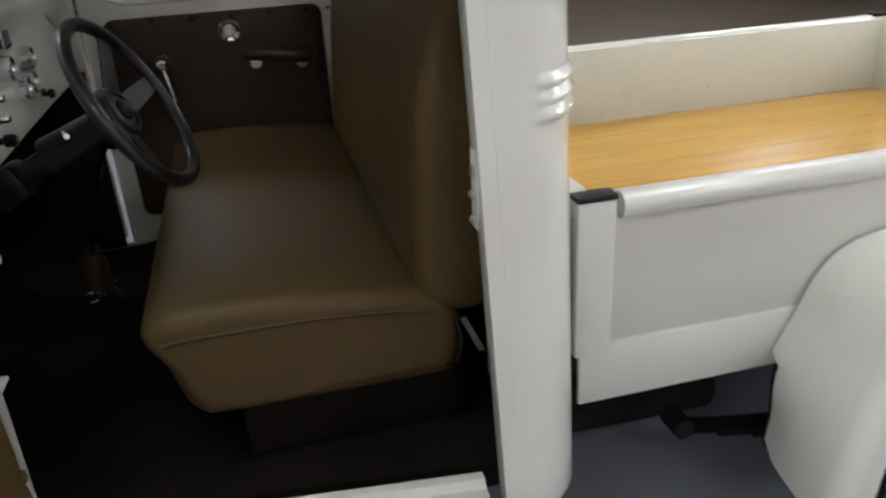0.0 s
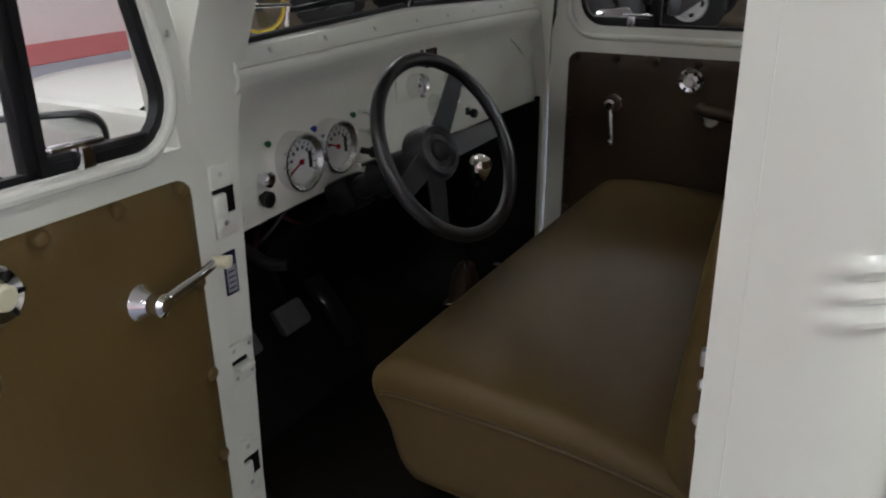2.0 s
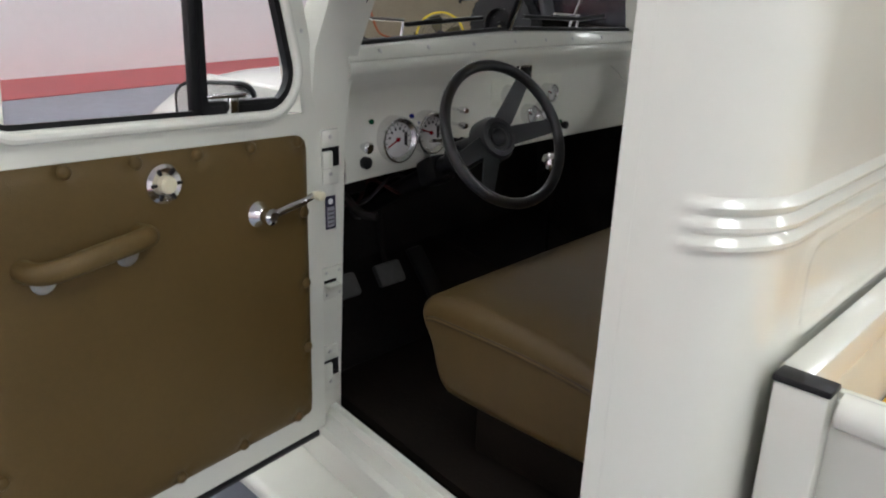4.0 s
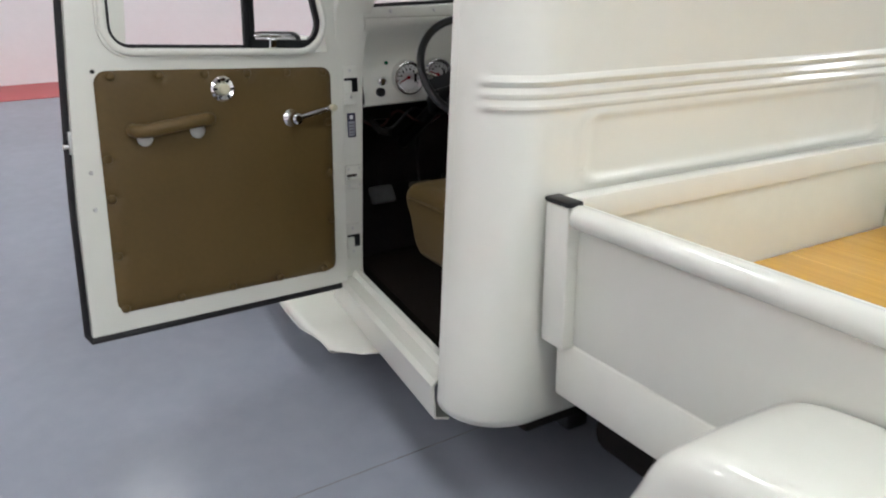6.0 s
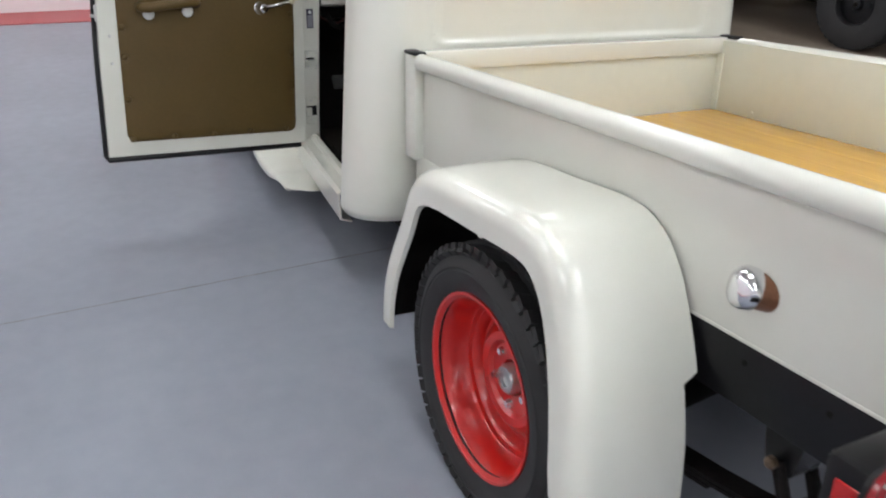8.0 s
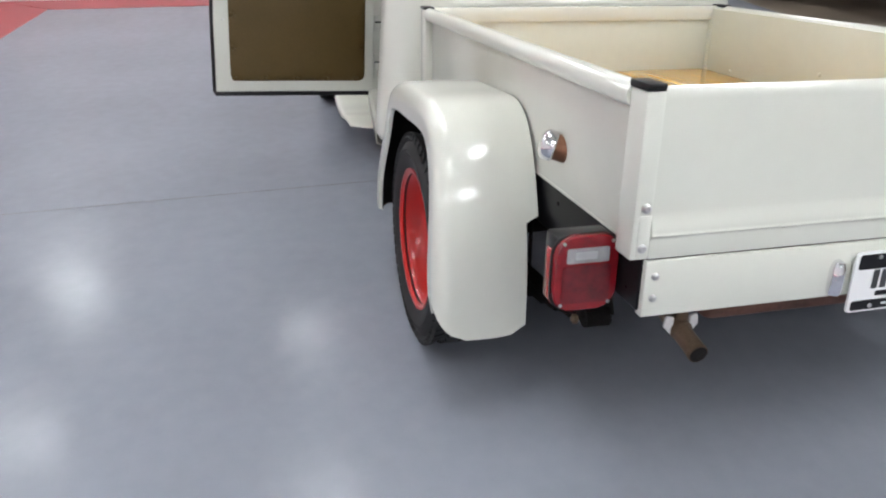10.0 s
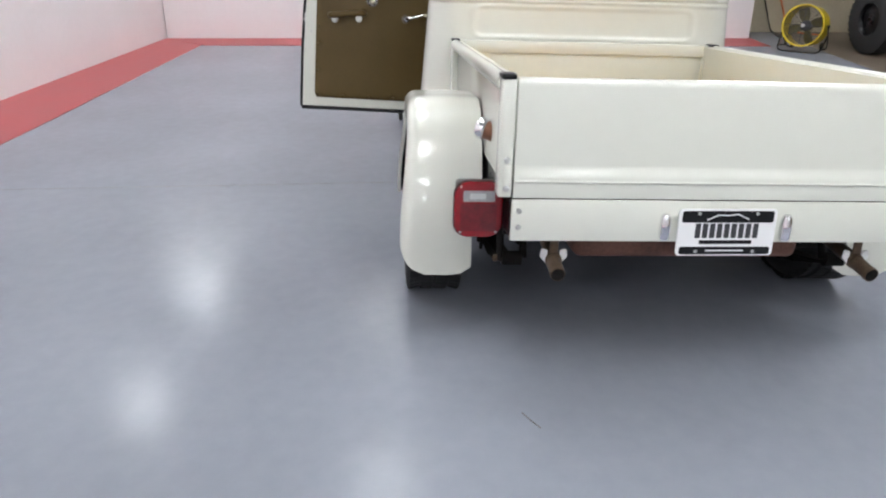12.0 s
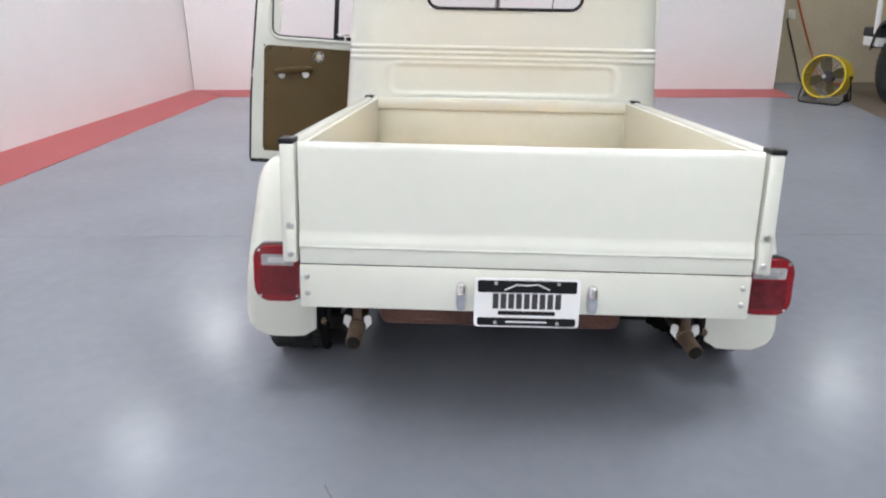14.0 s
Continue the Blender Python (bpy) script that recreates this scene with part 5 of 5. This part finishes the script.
# fuel filler
FM = aim((2.675, YC - BW + 0.026, 0.852), (-0.40, -0.87, 0.26)) @ Matrix.Diagonal((0.92, 0.92, 1.0, 1))
ff = part("fuel_filler", lathe([(0.036, -0.02), (0.036, 0.018), (0.032, 0.02)], FM, 28), material("worn_copper_neck", (0.20, 0.09, 0.05), 0.35, metal=0.6, vary=0.15, scale=12), truck, "bare brown filler neck")
part("fuel_cap", lathe([(0.038, 0.014), (0.042, 0.018), (0.043, 0.034), (0.040, 0.042), (0.034, 0.048), (0.020, 0.053), (0.008, 0.055)], FM, 28), CHROME, ff, "chromed fuel cap")
# exhausts and tank
for s, y0, y1 in ((-1, -0.513, -0.515), (1, 0.462, 0.493)):
    path = smooth_steps([(2.30, y0, 0.60), (2.62, y0, 0.585), (2.86, y0, 0.548), (3.01, y0 * 0.4 + y1 * 0.6, 0.512), (3.116, y1, 0.488)], 5)
    ep = part("exhaust_pipe", tube(path, 0.023, 18), PIPE, truck, "brown exhaust tail pipe")
    d = (path[-1] - path[-2]).normalized()
    part("pipe_mouth", lathe([(0.0205, 0), (0.0205, 0.0015)], aim(path[-1] + d * 0.0030, d), 18), GRIME_SHADE, ep)
    part("pipe_lip", lathe([(0.0205, 0.0), (0.0235, 0.001), (0.0245, -0.006), (0.023, -0.012)], aim(path[-1] + d * 0.002, d), 18), PIPE, ep)
    yh = y0 * 0.35 + y1 * 0.65
    clamp = part("exhaust_hanger", lathe([(0.0235, -0.011), (0.0262, -0.010), (0.0262, 0.010), (0.0235, 0.011)], aim((3.035, yh, 0.508), d), 20), PIPE, ep, "rusty hanger clamp")
    for e in (-1, 1):
        tab = fillet([(0.0, -0.020), (0.024, 0.006), (0.020, 0.034), (0.0, 0.028)], [0.003, 0.006, 0.006, 0.003], 4)
        part("hanger_tab", prism([(e * px, pz) for px, pz in tab], Matrix(((0, 0, 1, 3.032), (1, 0, 0, yh + e * 0.020), (0, 1, 0, 0.512), (0, 0, 0, 1))), 0.005, 0.001), WHITE, clamp, "white painted clamp tab")
    part("hanger_strap", box(3.034, 3.042, yh - 0.014, yh + 0.014, 0.53, 0.61, 0.003), PIPE, ep)
part("fuel_tank", box(2.55, 3.03, YC - 0.43, YC + 0.31, 0.51, 0.66, 0.03, 3), RUST, truck, "rusty red-brown fuel tank")
part("spare_bracket", box(2.85, 2.98, YC + 0.24, YC + 0.40, 0.53, 0.62, 0.01), GRIME_SHADE, truck)
part("cross_member", box(2.98, 3.06, YC - 0.56, YC + 0.56, 0.60, 0.72, 0.008), BLACK, truck)
part("underfloor", box(1.22, 3.07, YC - 0.613, YC + 0.613, 0.735, 0.755, 0.0), GRIME_SHADE, truck)
for x in (1.30, 1.72, 2.42):
    part("cross_member", box(x, x + 0.07, YC - 0.48, YC + 0.48, 0.60, 0.72, 0.008), BLACK, truck)
# Engine and valance are unseen, added to block light under the nose.
part("engine", box(-1.05, -0.3, YC - 0.3, YC + 0.3, 0.42, 0.95, 0.06), GRIME_SHADE, truck)
part("front_valance", box(-1.16, -1.12, YC - 0.58, YC + 0.58, 0.44, 1.00, 0.015), CREAM, truck, "unseen cream front valance, added to close the nose")
part("gearbox", box(-0.7, 0.6, YC - 0.2, YC + 0.2, 0.36, 0.545, 0.05), GRIME_SHADE, truck)
part("muffler", tube([(1.15, YC - 0.36, 0.40), (1.18, YC - 0.36, 0.40), (1.72, YC - 0.37, 0.40), (1.75, YC - 0.37, 0.40)], lambda t: 0.10 if 0 < t < 1 else 0.05, 18), GRIME_SHADE, truck)
part("prop_shaft", tube([(0.5, YC, 0.50), (2.1, YC, 0.50)], 0.03, 10), GRIME_SHADE, truck)


# windscreen trim strips
for yy in (0.33,):
    part("windscreen_strip", tube([(0.095, yy, 1.475), (0.225, yy, 1.785)], 0.004, 6), CHROME, truck, "slim bright strip on the windscreen")

# ---- drum fan ----
YELLOW = material("yellow_enamel", (0.62, 0.45, 0.02), 0.35, vary=0.05, scale=6)
BLADE = material("dull_yellow_blade", (0.13, 0.11, 0.05), 0.5, vary=0.15, scale=8)
FANGREY = material("dark_wire", (0.05, 0.05, 0.06), 0.45, vary=0.1)


def drum_fan(x, y, turn):
    f = tagged(empty("drum_fan", m=pose(x, y, 0, 0, 0, turn) @ Matrix.Scale(0.795, 4)), "yellow drum fan with wire guard on a black stand", "fan")
    m = aim((0, 0, 0.375), (1, 0, 0.12))
    R = 0.30
    prof = [(R - 0.012, -0.14), (R, -0.15), (R, 0.15), (R + 0.012, 0.155), (R + 0.012, 0.175), (R - 0.012, 0.175), (R - 0.012, 0.15)]
    dr = part("drum", grid([[m @ Vector((r * math.cos(2 * math.pi * k / 48), r * math.sin(2 * math.pi * k / 48), h)) for k in range(48)] for r, h in prof], close_u=True, close_v=True), YELLOW, f, "yellow sheet-metal drum")
    for k in range(1, 9):
        r = R * k / 9
        part("guard_ring", tube([m @ Vector((r * math.cos(2 * math.pi * q / 32), r * math.sin(2 * math.pi * q / 32), 0.165)) for q in range(32)], 0.0022, 5, True), FANGREY, f)
    for k in range(8):
        a = 2 * math.pi * k / 8
        part("guard_wire", tube([m @ Vector((0.04 * math.cos(a), 0.04 * math.sin(a), 0.168)), m @ Vector((R * math.cos(a), R * math.sin(a), 0.168))], 0.004, 5), FANGREY, f)
    part("guard_badge", lathe([(0.028, 0.165), (0.028, 0.172), (0.02, 0.175)], m, 24), STEEL, f)
    for k in range(4):
        bl = bmesh.new()
        q = m @ Matrix.Rotation(2 * math.pi * k / 4 + 0.4, 4, "Z") @ Matrix.Rotation(radians(28), 4, "X")
        add_prism(bl, [(0.04, -0.04), (0.16, -0.09), (0.26, -0.09), (0.27, 0.06), (0.14, 0.07), (0.04, 0.03)], q, 0.004)
        part("blade", bl, BLADE, f)
    part("motor", lathe([(0.07, -0.10), (0.08, -0.09), (0.08, 0.03), (0.05, 0.05)], m, 20), FANGREY, f)
    for s in (-1, 1):
        part("stand_tube", tube(smooth_steps([(0.02, s * 0.325, 0.39), (0.04, s * 0.335, 0.22), (0.20, s * 0.30, 0.03), (0.25, s * 0.12, 0.015), (0.25, 0, 0.015)], 5), 0.012, 8), BLACK, f)
        part("stand_back", tube(smooth_steps([(0.02, s * 0.335, 0.30), (-0.16, s * 0.30, 0.05), (-0.20, s * 0.2, 0.03)], 5), 0.012, 8), BLACK, f)
        part("stand_wheel", lathe([(0.06, -0.015), (0.065, 0), (0.06, 0.015)], aim((-0.2, s * 0.22, 0.065), (0, 1, 0)), 20), RUBBER, f)
        part("pivot_knob", lathe([(0.02, 0), (0.025, 0.02), (0.02, 0.03)], aim((0, s * 0.31, 0.385), (0, s, 0)), 14), BLACK, f)
    return f


drum_fan(-4.10, 4.04, -46)
ORANGE = material("orange_hose", (0.55, 0.13, 0.03), 0.5, vary=0.05)
h1 = tagged(finish("air_hose", tube(smooth_steps([(-5.82, 3.70, 2.7), (-5.82, 3.92, 1.99), (-5.81, 4.26, 1.10), (-5.80, 4.40, 0.73), (-5.80, 4.55, 0.38), (-5.77, 4.66, 0.10), (-5.7, 4.78, 0.014), (-5.4, 4.95, 0.014)], 8), 0.011, 8), ORANGE), "orange air hose hanging down the wall", "hose")
h2 = tagged(finish("power_cable", tube(smooth_steps([(-5.82, 4.19, 0.88), (-5.81, 4.16, 0.82), (-5.81, 4.24, 0.59), (-5.80, 4.33, 0.33), (-5.78, 4.42, 0.06), (-5.65, 4.42, 0.012), (-5.1, 4.25, 0.012), (-4.55, 3.96, 0.012), (-4.32, 3.92, 0.05)], 8), 0.010, 8), BLACK), "black power cable hanging from a wall outlet", "cable")
bx = tagged(empty("wall_outlet", m=pose(-5.85, 4.21, 0.91, 0, 0, -2.1)), "grey wall outlet box with a cable", "outlet")
part("box_body", box(0, 0.05, -0.04, 0.04, -0.06, 0.06, 0.006), STEEL, bx)
part("cover", box(0.05, 0.055, -0.035, 0.035, -0.05, 0.05, 0.002), CREAM_IN, bx)

# ---- parked vehicles ----
DARKPAINT = material("black_car_paint", (0.012, 0.012, 0.015), 0.2, coat=0.6, vary=0.1, scale=2)
PLASTIC = material("grey_black_plastic", (0.03, 0.03, 0.033), 0.6, vary=0.1)
ALLOY = material("white_alloy", (0.70, 0.70, 0.70), 0.35, vary=0.03)


def off_roader(m, rim_mat, paint, label, R=0.41):
    v = tagged(empty("off_road_car", m=m), label, "off-road car")
    wb = 2.67
    rows = []
    for x, z0, z1, w in ((-3.12, 0.62, 1.10, 0.66), (-3.07, 0.60, 1.15, 0.70), (-2.1, 0.58, 1.22, 0.72), (-1.9, 0.55, 1.25, 0.74), (-1.2, 0.55, 1.24, 0.74), (0.4, 0.60, 1.24, 0.74), (0.75, 0.62, 1.22, 0.74), (0.80, 0.66, 1.18, 0.72)):
        o = []
        for px, pz in rounded(2 * w, z1 - z0, 0.09, 5):
            o.append((x, px, (z0 + z1) / 2 + pz))
        rows.append(o)
    part("body", grid(rows, close_u=True, ends=True), paint, v)
    rows = []
    for z, x0, x1, w in ((1.22, -1.75, 0.72, 0.72), (1.5, -1.55, 0.70, 0.68), (1.80, -1.35, 0.66, 0.62), (1.86, -1.28, 0.60, 0.56)):
        rows.append([((x0 + x1) / 2 + px, py, z) for px, py in rounded(x1 - x0, 2 * w, 0.12, 5)])
    part("cabin", grid(rows, close_u=True, ends=True), paint, v)
    for s in (-1, 1):
        for x in (0.0, -wb):
            fl = [(x - 0.60, 0.62), (x - 0.50, 0.86), (x - 0.34, 0.98), (x, 1.0), (x + 0.34, 0.98), (x + 0.50, 0.86), (x + 0.60, 0.62)]
            part("wheel_flare", arch_fender(s * 0.62, s * 0.90, fl, lip=0.05, round_r=0.03, low_round=False), PLASTIC, v, "black plastic wheel flare", 50)
            w = empty("road_wheel", v, Matrix.Translation((x, s * 0.76, R)) @ Matrix.Rotation(radians(-90 * s), 4, "X"))
            W = 0.125
            prof = [(0.20, -W), (0.25, -W * 1.02), (R * 0.90, -W), (R * 0.985, -W * 0.8), (R, 0), (R * 0.985, W * 0.8), (R * 0.90, W), (0.25, W * 1.02), (0.20, W)]
            ty = part("tyre", grid([[Vector((r * math.cos(2 * math.pi * k / 48), r * math.sin(2 * math.pi * k / 48), h)) for k in range(48)] for r, h in prof], close_u=True, close_v=True), TYRE, w)
            tr = bmesh.new()
            for k in range(34):
                a = 2 * math.pi * k / 34
                for yy, sk in ((-0.085, 0.2), (-0.03, -0.15), (0.03, 0.15), (0.085, -0.2)):
                    add_box(tr, R * 0.97, R * 1.015 - (0.008 if abs(yy) > 0.05 else 0), -0.024, 0.024, yy - 0.024, yy + 0.024, 0, m=Matrix.Rotation(a + (0.09 if abs(yy) < 0.05 else 0), 4, "Z") @ Matrix.Rotation(sk, 4, "X"))
            part("tread", tr, TYRE, ty)
            part("rim", grid([[Vector((r * math.cos(2 * math.pi * k / 40), r * math.sin(2 * math.pi * k / 40), h)) for k in range(40)] for r, h in ((0.205, W * 0.95), (0.215, W * 1.0), (0.20, W * 0.8), (0.185, W * 0.45), (0.12, W * 0.55), (0.06, W * 0.6), (0.045, W * 0.85), (0.02, W * 0.88))], close_u=True, thick=0.005), rim_mat, w)
            for k in range(5):
                a = 2 * math.pi * k / 5
                part("rim_slot", lathe([(0.030, 0), (0.028, 0.004)], Matrix.Translation((0.125 * math.cos(a), 0.125 * math.sin(a), W * 0.56)) @ Matrix.Diagonal((1, 1.2, 1, 1)), 14), BLACK, w)
        part("rock_rail", tube([(-1.85, s * 0.76, 0.50), (-0.6, s * 0.76, 0.50)], 0.035, 10), PLASTIC, v)
    for x in (0.0, -wb):
        part("axle", tube([(x, -0.66, R), (x, 0.66, R)], 0.045, 10), GRIME_SHADE, v)
        part("axle_casing", lathe([(0.05, -0.12), (0.14, -0.06), (0.15, 0.04), (0.06, 0.12)], aim((x, 0.1, R), (1, 0, 0)), 16), GRIME_SHADE, v)
    part("chassis", box(-3.0, 0.7, -0.42, 0.42, 0.46, 0.62, 0.03), GRIME_SHADE, v)
    fb = part("front_bumper", box(-3.48, -3.11, -0.88, 0.88, 0.755, 0.865, 0.02), PLASTIC, v, "black bumper top")
    part("bumper_skirt", box(-3.46, -3.13, -0.875, 0.875, 0.645, 0.757, 0.015), WHITE, fb, "white painted lower bumper")
    for s in (-1, 1):
        part("bumper_upright", tube([(-3.20, s * 0.87, 0.80), (-3.23, s * 0.87, 1.25)], 0.032, 12), WHITE, fb, "white upright bar")
    part("rear_bumper", box(0.80, 0.92, -0.74, 0.74, 0.55, 0.70, 0.03), PLASTIC, v)
    for s in (-1, 1):
        part("side_window", box(-1.3, 0.35, s * 0.665 - 0.02, s * 0.665 + 0.02, 1.36, 1.70, 0.02), GRIME_SHADE, v)
        part("door_hinge", box(-1.72, -1.6, s * 0.745 - 0.012, s * 0.745 + 0.012, 0.95, 1.0, 0.004), PLASTIC, v)
    return v


off_roader(pose(-1.366, 5.641, 0, 0, 0, 3.5) @ Matrix.Scale(0.95, 4), BLACK, DARKPAINT, "black off-road car with big tyres in the storage hall", 0.42)
off_roader(pose(-0.92, 8.0, 0, 0, 0, 4.5) @ Matrix.Scale(0.985, 4), ALLOY, material("dark_grey_car_paint", (0.03, 0.03, 0.036), 0.25, coat=0.5, vary=0.1), "dark off-road car with white alloy wheels", 0.38)
cr = tagged(empty("storage_crate", m=pose(2.2, 9.6, 0, 0, 0, 8)), "red and white crate on the hall floor", "crate")
part("crate_body", box(-0.45, 0.45, -0.3, 0.3, 0, 0.55, 0.02), WHITE, cr)
part("crate_lid", box(-0.47, 0.47, -0.32, 0.32, 0.55, 0.66, 0.02), RED, cr)
mk = tagged(finish("scuff_mark", tube(smooth_steps([(3.162, -0.612, 0.0012), (3.192, -0.597, 0.0012), (3.245, -0.567, 0.0012)], 4), 0.0022, 6), SEAM), "thin dark scuff on the epoxy floor", "scuff")
